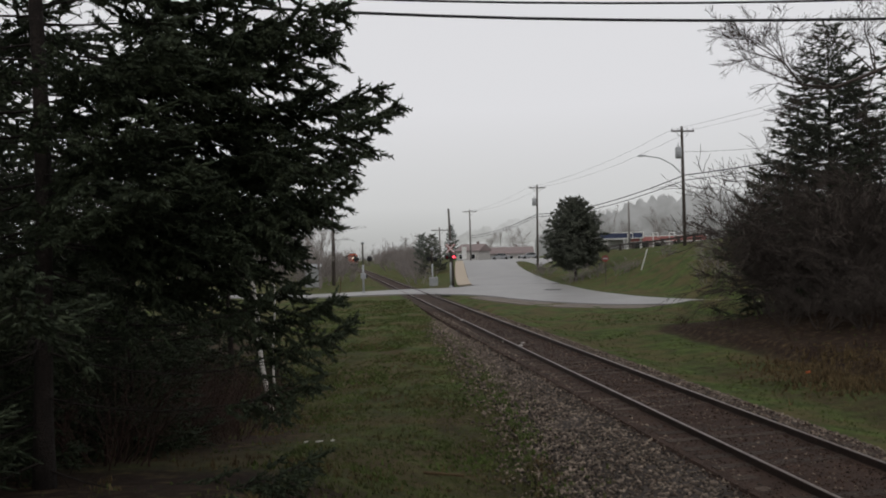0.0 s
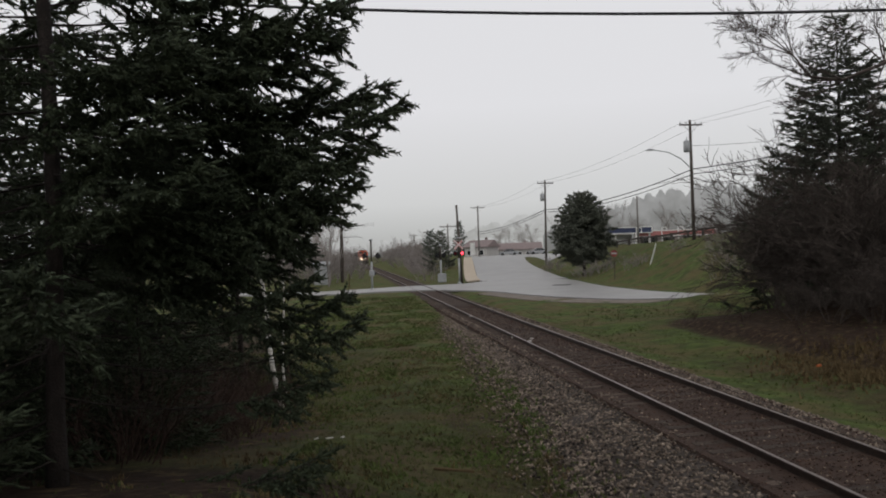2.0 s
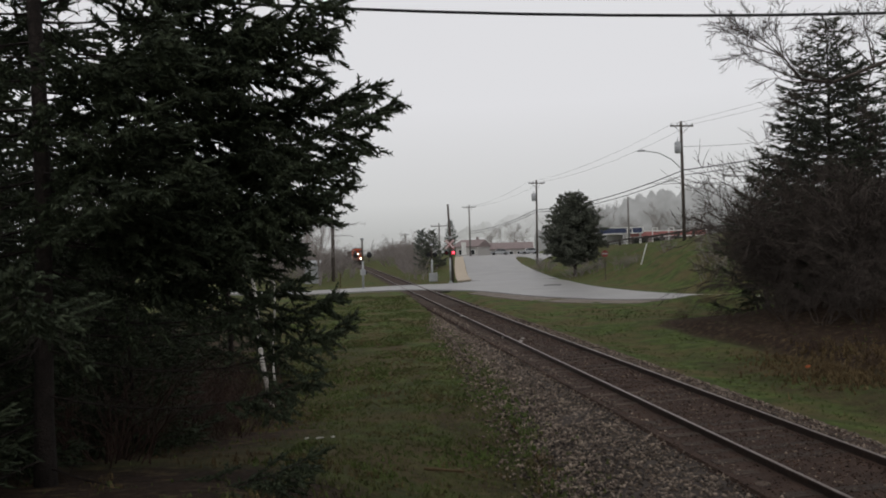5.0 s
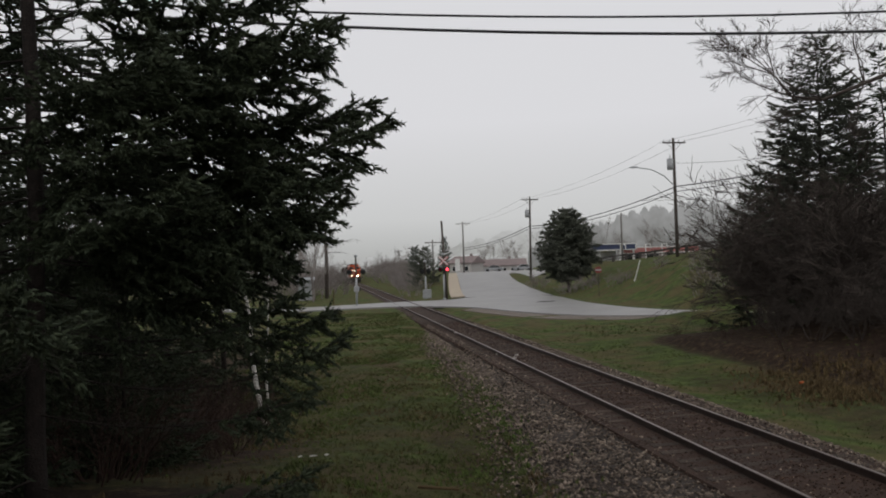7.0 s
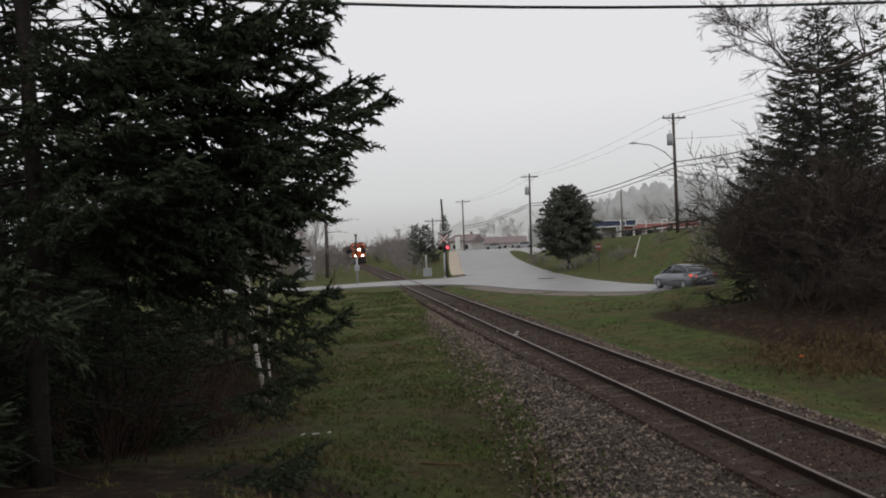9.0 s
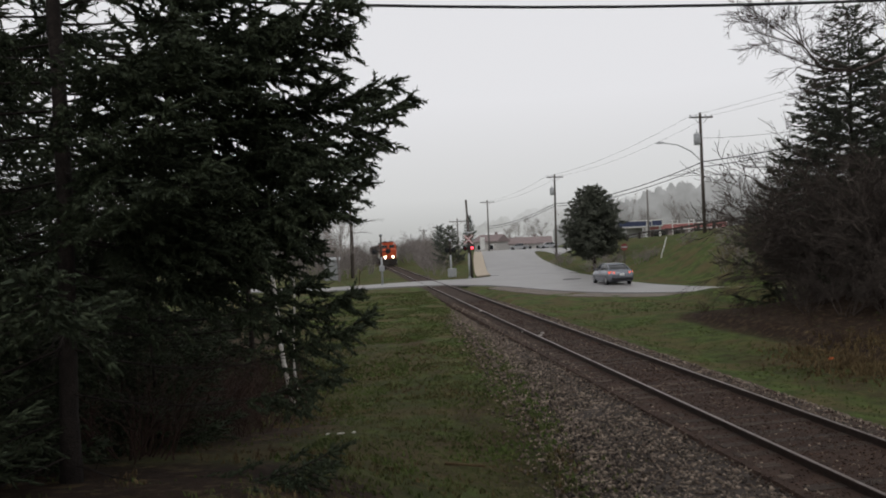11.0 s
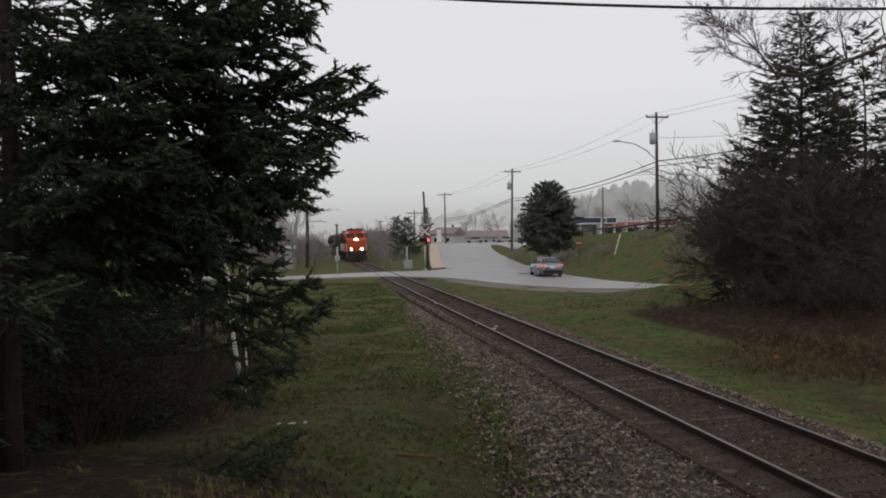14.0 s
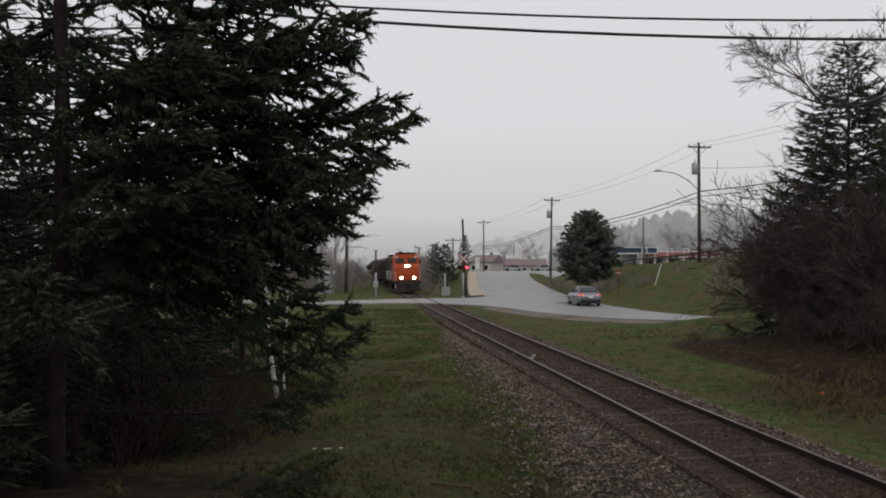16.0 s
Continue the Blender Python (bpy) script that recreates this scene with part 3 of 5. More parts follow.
def conifer(name, loc, tall, reach, low, label, seed, step=0.16, shoot=(0.15, 13, 0.028, 0.011), second=0.10, material=None, bark=None,
            trunk_r=0.16, droop=0.25, density=1.0, far_side=None, vary=(0.72, 1.08), hang=(-0.42, 0.12), cap=None, extra=(), lift=0.10, dense_to=None, curve=None, azimuth=None, bald=0.18, group="", thin=1.0, bare=None):
    """A spruce: tapered trunk, limbs that sag and lift at their tips, side twigs and needled shoots."""
    rng = np.random.default_rng(seed)
    thing = empty(name, pose(*loc), label, "tree", group)
    T = Build()
    zs = np.linspace(-0.4, tall, 14)
    T.tube([(0.05 * math.sin(z * 0.9 + seed), 0.05 * math.cos(z * 0.7), z) for z in zs], [trunk_r * max(0.06, 1 - max(z, 0) / tall) ** 0.9 * (1.35 if z < 0.1 else 1) for z in zs], 10)
    part("trunk", T.mesh("trunk", bark or M_BARK, True), thing)
    W = Build()
    mats, pts = [], []
    z, az = low, rng.uniform(0, 6.28)
    queue, main = list(extra), True
    while z < tall - 0.15 or queue:
        main = z < tall - 0.15
        if main:
            az += 2.399 + rng.uniform(-0.35, 0.35)
        else:
            save_z = z
            z, az, own = queue.pop()
        k = (z - low) / (tall - low)
        R = reach * (curve(k) if curve else (1 - k) ** 0.85) * rng.uniform(*vary)
        R = max(R, 0.25)
        if main and cap:
            R = min(R, cap(az, z))
        if not main:
            R = own
        if not main or azimuth is None or azimuth(az, z):
            d = np.array([math.cos(az), math.sin(az), 0])
            sag = droop * R * rng.uniform(0.6, 1.3) * (1 - 0.9 * k)
            rise = R * (lift + 0.42 * k)
            ss = np.linspace(0, 1, 8)
            path = [np.array([0, 0, z]) + d * R * s + np.array([0, 0, rise * s - sag * 4 * s * (1 - s) * 0.55 - sag * 0.55 * s + sag * 0.5 * s ** 3]) for s in ss]
            bend = rng.uniform(-0.12, 0.12) * R
            perp = np.array([-d[1], d[0], 0])
            path = [p + perp * bend * s * s for p, s in zip(path, ss)]
            W.tube(path, [max(0.004, (0.011 + 0.010 * R / 3) * (1 - 0.85 * s)) * trunk_r / 0.16 for s in ss], 4, False)
            def on(s):
                f = s * 7
                i = min(int(f), 6)
                return path[i] + (path[i + 1] - path[i]) * (f - i), path[i + 1] - path[i]
            inner = bare(az, z) if bare else bald
            for q in np.arange(0.05, inner, 0.022) if bare else ():
                p, tan = on(q + rng.uniform(0, 0.02))
                dd = np.array([rng.normal(0, 1), rng.normal(0, 1), rng.normal(-0.35, 0.5)]) + tan / np.linalg.norm(tan)
                dd = dd / np.linalg.norm(dd) * rng.uniform(0.15, 0.5)
                W.tube([p, p + dd * 0.5 + np.array([0, 0, 0.03]), p + dd], [0.0045, 0.0035, 0.002], 3, False)
                W.tube([p + dd * 0.5, p + dd * 0.8 + rng.normal(0, 0.08, 3)], [0.003, 0.002], 3, False)
            s = inner + rng.uniform(0, 0.05)
            while s < 1.0:
                p, tan = on(s)
                tan = tan / np.linalg.norm(tan)
                for side in (-1, 1):
                    if rng.random() > (far_side[1] if far_side and math.cos(az - far_side[0]) > 0.3 else density):
                        continue
                    span = (0.34 * R * (1 - s) ** 0.8 * (0.4 + 1.3 * min(1, (s - inner) / 0.25 + 0.2)) + 0.16) * rng.uniform(0.6, 1.15)
                    span = min(span, 1.1)
                    ang = rng.uniform(0.65, 1.05) * side
                    dd = tan * math.cos(ang) + np.cross([0, 0, 1.0], tan) * math.sin(ang) + np.array([0, 0, rng.uniform(*hang)])
                    dd /= np.linalg.norm(dd)
                    W.tube([p, p + dd * span * 0.55, p + dd * span + np.array([0, 0, -0.05 * span])], [0.005, 0.004, 0.002], 3, False)
                    m = max(1, int(span / (shoot[0] * 0.72)))
                    for j in range(m):
                        q = p + dd * span * (j + 0.3) / m
                        mats.append(frame_along(dd + rng.normal(0, 0.10, 3), rng, rng.uniform(0.8, 1.15)))
                        pts.append(q)
                        for _ in range(int(0.85 * thin + rng.random())):
                            a2 = rng.choice([-1, 1]) * rng.uniform(0.6, 1.0)
                            d3 = dd * math.cos(a2) + np.cross([0, 0, 1.0], dd) * math.sin(a2) + np.array([0, 0, rng.uniform(hang[0] * 1.3, hang[1] * 1.3)])
                            mats.append(frame_along(d3, rng, rng.uniform(0.6, 1.0)))
                            pts.append(q)
                s += second / R * rng.uniform(0.7, 1.3)
            p, tan = on(0.97)
            for _ in range(3):
                mats.append(frame_along(tan / np.linalg.norm(tan) + rng.normal(0, 0.12, 3), rng, rng.uniform(0.9, 1.3)))
                pts.append(p)
        if not main:
            z = save_z
        z += step * rng.uniform(0.7, 1.3) * (3.0 if dense_to and z > dense_to else 1)
    tagged(part("branchwork", W.mesh("branchwork", bark or M_BARK), thing), kind="stuff")
    V, F = stamp(twig_template(rng, *shoot), mats, pts)
    tagged(part("crown", numpy_mesh("crown", V, F, material or M_NEEDLE), thing), kind="stuff")
    return thing


def limbs_mesh(name, seed, tall, r0, levels, material, spread=0.6, kids=(3, 5), up=0.25, trunk=0.35, n=3, shrink=0.62, start=None, wander=0.22, rmin=0.0035):
    """Bare branching wood: every limb is a bent tapered bar that forks on."""
    rng = random.Random(seed)
    B = Build()

    def grow(p, d, length, r, lev):
        seg = 4 if lev < 2 else 2
        pts, rad = [p.copy()], [r]
        q, dd = p.copy(), d.copy()
        for i in range(seg):
            dd = (dd + Vector((rng.gauss(0, wander), rng.gauss(0, wander), rng.gauss(0, wander * 0.6) + up * 0.25))).normalized()
            q = q + dd * length / seg
            pts.append(q.copy())
            rad.append(max(r * (1 - 0.62 * (i + 1) / seg), rmin * 0.6))
        B.tube(pts, rad, n if lev else max(n, 6), False)
        if lev >= levels:
            return
        for _ in range(rng.randint(*kids)):
            f = rng.uniform(trunk if lev == 0 else 0.2, 1.0) * seg
            i = min(int(f), seg - 1)
            s = pts[i].lerp(pts[i + 1], f - i)
            axis = Vector((rng.gauss(0, 1), rng.gauss(0, 1), rng.gauss(0, 0.6)))
            nd = (dd + axis.normalized() * spread * rng.uniform(0.8, 1.7)).normalized()
            grow(s, nd, length * shrink * rng.uniform(0.65, 1.15), max(rad[i] * 0.55, rmin), lev + 1)
    for p, d, l, r in (start or [((0, 0, -0.2), (0, 0, 1), tall * 0.55, r0)]):
        grow(Vector(p), Vector(d).normalized(), l, r, 0)
    return B.mesh(name, material)

# ---------------------------------------------------------------- distance
def distance():
    """Glowing ring painted as fog that closes the view all round, paler upwards."""
    m = bpy.data.materials.new("fog")
    m.use_nodes = True
    nt = m.node_tree
    for n in list(nt.nodes):
        nt.nodes.remove(n)
    tc = nt.nodes.new("ShaderNodeTexCoord")
    sep = nt.nodes.new("ShaderNodeSeparateXYZ")
    mr = nt.nodes.new("ShaderNodeMapRange")
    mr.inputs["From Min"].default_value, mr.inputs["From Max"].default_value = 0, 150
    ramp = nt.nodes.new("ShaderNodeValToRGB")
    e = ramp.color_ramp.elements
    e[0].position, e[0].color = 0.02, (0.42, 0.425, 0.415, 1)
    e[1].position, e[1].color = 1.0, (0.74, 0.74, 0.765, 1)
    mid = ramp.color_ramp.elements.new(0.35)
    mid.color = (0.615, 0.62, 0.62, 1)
    em = nt.nodes.new("ShaderNodeEmission")
    out = nt.nodes.new("ShaderNodeOutputMaterial")
    L = nt.links.new
    L(tc.outputs["Object"], sep.inputs[0]), L(sep.outputs["Z"], mr.inputs["Value"]), L(mr.outputs[0], ramp.inputs["Fac"])
    L(ramp.outputs[0], em.inputs["Color"]), L(em.outputs[0], out.inputs[0])
    B = Build()
    k = 72
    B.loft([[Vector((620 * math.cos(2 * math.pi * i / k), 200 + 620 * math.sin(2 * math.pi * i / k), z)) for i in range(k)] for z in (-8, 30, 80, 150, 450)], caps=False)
    tagged(new("backdrop", B.mesh("backdrop", m, True)), "glowing ring painted as pale grey fog hiding the far distance", "backdrop", kind="structure")
    # wooded skylines with haze painted into their glow, fading upwards into the fog
    for nm, dist, tone, haze, a0, a1, base, amp, lab in (("backdrop_hill", 520, 0.36, 0.50, -2, 42, 24, 12, "wooded hill backdrop glowing pale with painted fog"),
                                                         ("backdrop_woods", 330, 0.185, 0.33, 7.5, 42, 21, 11, "line of woods behind the houses with mist painted in"),
                                                         ("backdrop_trees", 420, 0.38, 0.50, -30, 9, 7, 6, "treetops painted grey and fading into fog")):
        m2 = bpy.data.materials.new(nm)
        m2.use_nodes = True
        n2 = m2.node_tree
        K2 = n2.links.new
        for node in list(n2.nodes):
            n2.nodes.remove(node)
        tc2, sep2, mr2, ramp2 = (n2.nodes.new(k) for k in ("ShaderNodeTexCoord", "ShaderNodeSeparateXYZ", "ShaderNodeMapRange", "ShaderNodeValToRGB"))
        cloud2, add2 = n2.nodes.new("ShaderNodeTexNoise"), n2.nodes.new("ShaderNodeMath")
        em2, out2 = n2.nodes.new("ShaderNodeEmission"), n2.nodes.new("ShaderNodeOutputMaterial")
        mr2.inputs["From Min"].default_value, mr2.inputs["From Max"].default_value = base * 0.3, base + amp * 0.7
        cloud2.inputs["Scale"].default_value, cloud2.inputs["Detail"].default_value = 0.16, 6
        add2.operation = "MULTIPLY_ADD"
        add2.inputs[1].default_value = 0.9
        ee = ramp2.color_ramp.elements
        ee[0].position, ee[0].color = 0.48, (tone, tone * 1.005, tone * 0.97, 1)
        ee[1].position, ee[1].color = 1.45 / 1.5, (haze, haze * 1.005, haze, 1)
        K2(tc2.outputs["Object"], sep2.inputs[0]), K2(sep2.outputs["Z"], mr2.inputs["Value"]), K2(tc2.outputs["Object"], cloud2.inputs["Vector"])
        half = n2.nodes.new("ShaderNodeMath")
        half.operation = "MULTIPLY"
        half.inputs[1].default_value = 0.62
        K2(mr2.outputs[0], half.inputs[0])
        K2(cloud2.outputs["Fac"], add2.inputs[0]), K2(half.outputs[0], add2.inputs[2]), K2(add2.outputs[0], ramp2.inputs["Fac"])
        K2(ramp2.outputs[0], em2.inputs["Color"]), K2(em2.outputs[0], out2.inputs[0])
        B = Build()
        top, bot = [], []
        rng = random.Random(int(dist))
        K = 2600
        crown = [0.0] * K
        for _ in range(260):
            c, w, hh = rng.uniform(0, K), rng.uniform(10, 44), rng.uniform(0.2, 1.0)
            for i in range(max(0, int(c - w)), min(K, int(c + w))):
                crown[i] = max(crown[i], hh * max(0, 1 - ((i - c) / w) ** 2))
        for i in range(K):
            a = radians(a0 + (a1 - a0) * i / (K - 1))
            f = float(smooth((i / (K - 1)) / 0.25))
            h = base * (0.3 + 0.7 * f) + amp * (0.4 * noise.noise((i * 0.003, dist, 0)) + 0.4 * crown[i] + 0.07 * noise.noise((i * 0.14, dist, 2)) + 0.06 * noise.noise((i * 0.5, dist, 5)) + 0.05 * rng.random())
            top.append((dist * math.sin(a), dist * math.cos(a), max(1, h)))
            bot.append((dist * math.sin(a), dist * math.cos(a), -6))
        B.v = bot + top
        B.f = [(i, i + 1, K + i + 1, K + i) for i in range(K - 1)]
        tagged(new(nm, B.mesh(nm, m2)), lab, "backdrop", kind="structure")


# ---------------------------------------------------------------- near trees
def near_spruce():
    g = float(height(-3.85, 8.0))
    def edge(k):
        return float(np.interp(k, [0, 0.02, 0.067, 0.108, 0.145, 0.175, 0.205, 0.255, 0.28, 0.32, 0.4, 1.0], [0.66, 0.72, 0.80, 0.98, 0.80, 0.80, 0.92, 1.0, 0.97, 0.86, 0.76, 0.03]))
    conifer("spruce_tree", (-3.85, 8.0, g), 14.0, 3.95, 0.55 - g + 0.35, "tall dark green spruce with sagging needled branches", 11, step=0.088, shoot=(0.16, 13, 0.050, 0.024), second=0.098, thin=1.7, hang=(-0.75, 0.22), curve=edge, droop=0.17, trunk_r=0.095, bald=0.10, group="spruces", far_side=(2.0, 0.7), lift=0.03, dense_to=5.8, vary=(0.86, 1.04), cap=lambda az, z: (1.95 if z + g < 3.0 else 2.4) if math.cos(az) > 0.65 else 9,
            extra=[(tip - drop - g, az, r - 0.17) for tip, r, az, drop in ((6.1, 3.1, -0.05, 0.6), (5.75, 3.2, 0.1, 0.6), (5.5, 3.25, -0.15, 0.55), (5.3, 3.1, 0.02, 0.5), (5.0, 2.95, 0.2, 0.5), (4.95, 3.55, 0.05, 0.5), (4.68, 3.7, -0.02, 0.48), (4.4, 3.35, 0.2, 0.45), (4.1, 3.25, -0.1, 0.42),
                                                              (3.92, 3.25, 0.08, 0.4), (3.7, 2.85, 0.0, 0.38), (3.4, 2.65, 0.15, 0.35), (2.98, 2.85, -0.08, 0.3), (2.75, 3.05, 0.1, 0.3), (2.55, 3.2, 0.02, 0.3), (2.05, 2.9, 0.0, 0.26), (1.3, 2.85, -0.1, 0.22))],
            bare=lambda az, z: (0.35 if z + g < 1.2 else 0.64 if math.cos(az) > -0.3 else 0.15) if z + g < 2.9 else (0.14 if z + g < 3.8 or math.cos(az) < -0.2 else 0.24),
            azimuth=lambda az, z: (z + g > 3.25 and (z + g < 3.85 or abs(math.cos(az)) > 0.62 or int(z * 53) % 5 < 2)) or (z + g < 3.25 and (math.cos(az) < -0.5 or int(z * 53) % 9 == 0)))
    for i, (x, y, h, r, s) in enumerate(((-6.9, 11.0, 13, 3.0, 4), (-8.6, 15.0, 11, 3.0, 5), (-7.6, 20.5, 7.2, 2.7, 6), (-11.5, 20, 9, 3.4, 7), (-5.75, 22.8, 6.0, 2.3, 8), (-9.2, 24.0, 6.5, 3.0, 9))):
        gz = float(height(x, y))
        conifer("spruce_tree", (x, y, gz), h, r, 0.5, "dark spruce standing behind the front row", s, step=0.12, shoot=(0.34, 11, 0.085, 0.042), second=0.18, hang=(-0.7, 0.2), trunk_r=0.085, droop=0.2, lift=0.03, dense_to=6.5 if h > 10 else 8.0, group="spruces", bald=0.25)
    for x, y, h, r, s in ((-4.75, 6.5, 3.6, 1.5, 81), (-5.2, 8.6, 3.4, 1.5, 83), (-4.5, 12.0, 3.0, 1.5, 84), (-5.9, 13.5, 4.2, 1.7, 85)):
        conifer("young_spruce", (x, y, float(height(x, y))), h, r, 0.12, "bushy young spruce among dead undergrowth", s, step=0.075, shoot=(0.17, 11, 0.045, 0.021), second=0.11, trunk_r=0.04, droop=0.1, group="young spruces", hang=(-0.5, 0.3), bald=0.08)


def birches():
    rng = random.Random(4)
    for x, y, top, lean, r in ((-3.80, 18.7, 7.4, -0.125, 0.066), (-3.72, 18.9, 6.2, 0.0, 0.034)):
        g = float(height(x, y))
        thing = empty("birch_tree", pose(x, y, g), "thin young birch with peeling white bark", "tree", "birches")
        B = Build()
        pts = [(lean * z + 0.05 * math.sin(z * 1.9 + x), 0.04 * math.sin(z * 1.3), z) for z in np.linspace(-0.15, top, 14)]
        B.tube(pts, [r * (1 - 0.09 * i * 0.8) for i in range(14)], 8)
        part("trunk", B.mesh("trunk", M_BIRCH, True), thing)
        st = [((*pts[i][:2], pts[i][2]), (rng.uniform(-1, 1), rng.uniform(-1, 1), 0.9), rng.uniform(0.5, 1.1), 0.010) for i in range(5, 13)]
        part("branchwork", limbs_mesh("branchwork", int(x * 10), 1, 1, 2, M_TWIG, start=st, kids=(2, 3)), thing)


def right_trees():
    def spire(k):
        return (1 - k) ** 0.8
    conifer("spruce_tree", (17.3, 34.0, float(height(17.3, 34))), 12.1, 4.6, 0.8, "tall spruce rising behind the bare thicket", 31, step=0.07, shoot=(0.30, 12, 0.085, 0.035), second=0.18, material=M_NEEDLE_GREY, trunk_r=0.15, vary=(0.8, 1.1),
            droop=0.14, curve=spire, group="spruces", lift=0.02)
    for x, y, h, r, s in ((19.4, 32.8, 11.0, 3.9, 33), (15.0, 35.5, 6.6, 2.6, 34), (19.0, 29.5, 7.4, 2.9, 35), (16.6, 31.5, 5.4, 2.4, 36)):
        conifer("spruce_tree", (x, y, float(height(x, y))), h, r, 0.3, "dark young spruce inside the thicket", s, step=0.15, shoot=(0.36, 10, 0.10, 0.05), second=0.26, trunk_r=0.10, droop=0.15, group="spruces", lift=0.02)
    # big bare tree whose limbs reach in from the side
    g = float(height(17.8, 26))
    thing = empty("bare_tree", pose(17.8, 26, g), "large leafless tree with a long crooked limb", "tree")
    T = Build()
    T.tube([(0, 0, -0.3), (0.1, 0, 3), (-0.1, 0.1, 6), (0.1, 0, 9), (0.2, 0.1, 12)], [0.26, 0.22, 0.18, 0.12, 0.05], 9)
    part("trunk", T.mesh("trunk", M_TWIG, True), thing)
    bough = [(0, 0, 9.9 - g), (-1.6, 0, 9.3 - g), (-3.0, 0, 8.75 - g), (-4.4, 0, 8.25 - g), (-5.4, 0.1, 8.4 - g), (-6.0, 0, 9.1 - g), (-6.9, 0, 9.7 - g)]
    C = Build()
    C.tube(bough, [0.09, 0.075, 0.062, 0.05, 0.036, 0.026, 0.014], 7)
    part("bough", C.mesh("bough", M_TWIG, True), thing)
    limb = [(bough[k], d, l * 0.74, r * 0.85) for k, d, l, r in ((3, (-1, 0.1, -0.05), 2.7, 0.034), (3, (-0.8, -0.2, 0.5), 2.4, 0.034), (3, (-0.9, 0.1, -0.4), 1.9, 0.03), (4, (-1, 0, 0.35), 2.6, 0.034), (4, (-0.6, 0.2, 0.9), 2.2, 0.03),
                                                   (5, (-1, 0.1, 0.25), 2.2, 0.028), (5, (-0.3, 0, 1), 2.0, 0.028), (5, (-0.8, -0.2, 0.6), 1.8, 0.026), (2, (-0.3, 0, 0.9), 2.4, 0.034), (2, (-0.7, 0.2, 0.6), 2.3, 0.034),
                                                   (2, (0.1, 0, 0.8), 2.0, 0.03), (6, (-1, 0, 0.1), 1.5, 0.02), (6, (-0.7, 0, 0.7), 1.6, 0.02), (1, (-0.5, 0.1, 0.9), 2.4, 0.034), (1, (-0.4, -0.1, -0.8), 1.8, 0.03), (2, (-0.3, 0.1, -0.9), 1.6, 0.026))]
    part("branchwork", limbs_mesh("branchwork", 77, 1, 1, 3, M_TWIG, start=limb, kids=(4, 6), spread=0.55, up=0.04, shrink=0.6, wander=0.17, rmin=0.0075), thing)
    # leafless thicket
    meshes = []
    for s in range(4):
        rng = random.Random(100 + s)
        st = []
        for _ in range(10):
            a, t = rng.uniform(0, 6.28), rng.uniform(0.15, 1.1)
            st.append(((0.35 * math.cos(a), 0.35 * math.sin(a), -0.2), (math.cos(a) * t, math.sin(a) * t, 1), rng.uniform(2.2, 3.4), 0.034))
        meshes.append(limbs_mesh("brushwood", 60 + s, 1, 1, 3, M_TWIG, start=st, kids=(4, 6), spread=0.62, up=0.05, shrink=0.56, wander=0.2, rmin=0.009))
    arch = [((0.3 * k, 0.2 * k, 0.1), (-1.0, 0.25 * k - 0.4, t), l, 0.035) for k, t, l in ((-1, 0.75, 4.2), (0, 0.5, 4.6), (1, 0.62, 4.0), (2, 0.35, 3.6), (-2, 0.9, 3.8), (0.5, 0.22, 3.4))]
    th = empty("bare_shrub", pose(15.6, 34.2, float(height(15.6, 34.2)) + 0.3), "leafless shrub with long arching low limbs", "shrub", "thicket shrubs")
    part("brushwood", limbs_mesh("brushwood", 91, 1, 1, 3, M_TWIG, start=arch, kids=(5, 6), spread=0.5, up=-0.16, shrink=0.45, wander=0.10, rmin=0.008), th)
    rng = random.Random(9)
    for i, (x, y, sc) in enumerate(((15.0, 33.4, 0.8), (14.9, 31.2, 1.0), (15.9, 34.2, 1.3), (14.9, 31.2, 1.25), (14.9, 33.2, 1.6), (15.8, 30.0, 1.5), (16.8, 31.5, 1.6), (17.6, 28.5, 1.6), (18.8, 27.0, 1.5), (16.2, 27.0, 1.1), (14.9, 28.4, 0.8),
                                    (19.6, 30.5, 1.7), (14.4, 29.8, 0.6), (15.8, 25.2, 0.6), (17.4, 24.0, 1.0), (18.4, 33.6, 1.7), (16.0, 34.6, 1.6), (15.4, 36.0, 1.4), (12.9, 28.8, 0.45), (13.4, 27.2, 0.5), (14.2, 26.0, 0.5), (14.2, 30.4, 0.6), (15.0, 24.2, 0.5))):
        th = empty("bare_shrub", pose(x, y, float(height(x, y)), 0, 0, rng.uniform(0, 360)), "dense leafless brown shrub of the thicket", "shrub", "thicket shrubs")
        th.scale = (sc, sc, sc)
        part("brushwood", meshes[i % 4], th)


def verge_pine():
    def egg(k):
        return float(np.interp(k, [0, 0.15, 0.38, 0.6, 0.8, 0.93, 1], [0.80, 1.0, 0.98, 0.78, 0.50, 0.27, 0.06]))
    z = float(height(15.6, 86))
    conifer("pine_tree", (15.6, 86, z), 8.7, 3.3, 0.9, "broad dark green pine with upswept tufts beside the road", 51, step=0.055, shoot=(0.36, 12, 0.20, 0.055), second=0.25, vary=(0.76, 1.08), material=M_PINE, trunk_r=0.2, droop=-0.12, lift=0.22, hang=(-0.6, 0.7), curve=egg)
    st = [((0.3, 0, 7.5), (0.1, 0, 1), 2.2, 0.05), ((0.1, 0, 7), (-0.3, 0, 1), 2.0, 0.04)]
    th = empty("bare_tree", pose(15.9, 92, 1.0), "thin leafless treetop behind the pine", "tree")
    part("branchwork", limbs_mesh("branchwork", 5, 10, 0.1, 3, M_TWIG_HAZED, kids=(3, 5)), th)


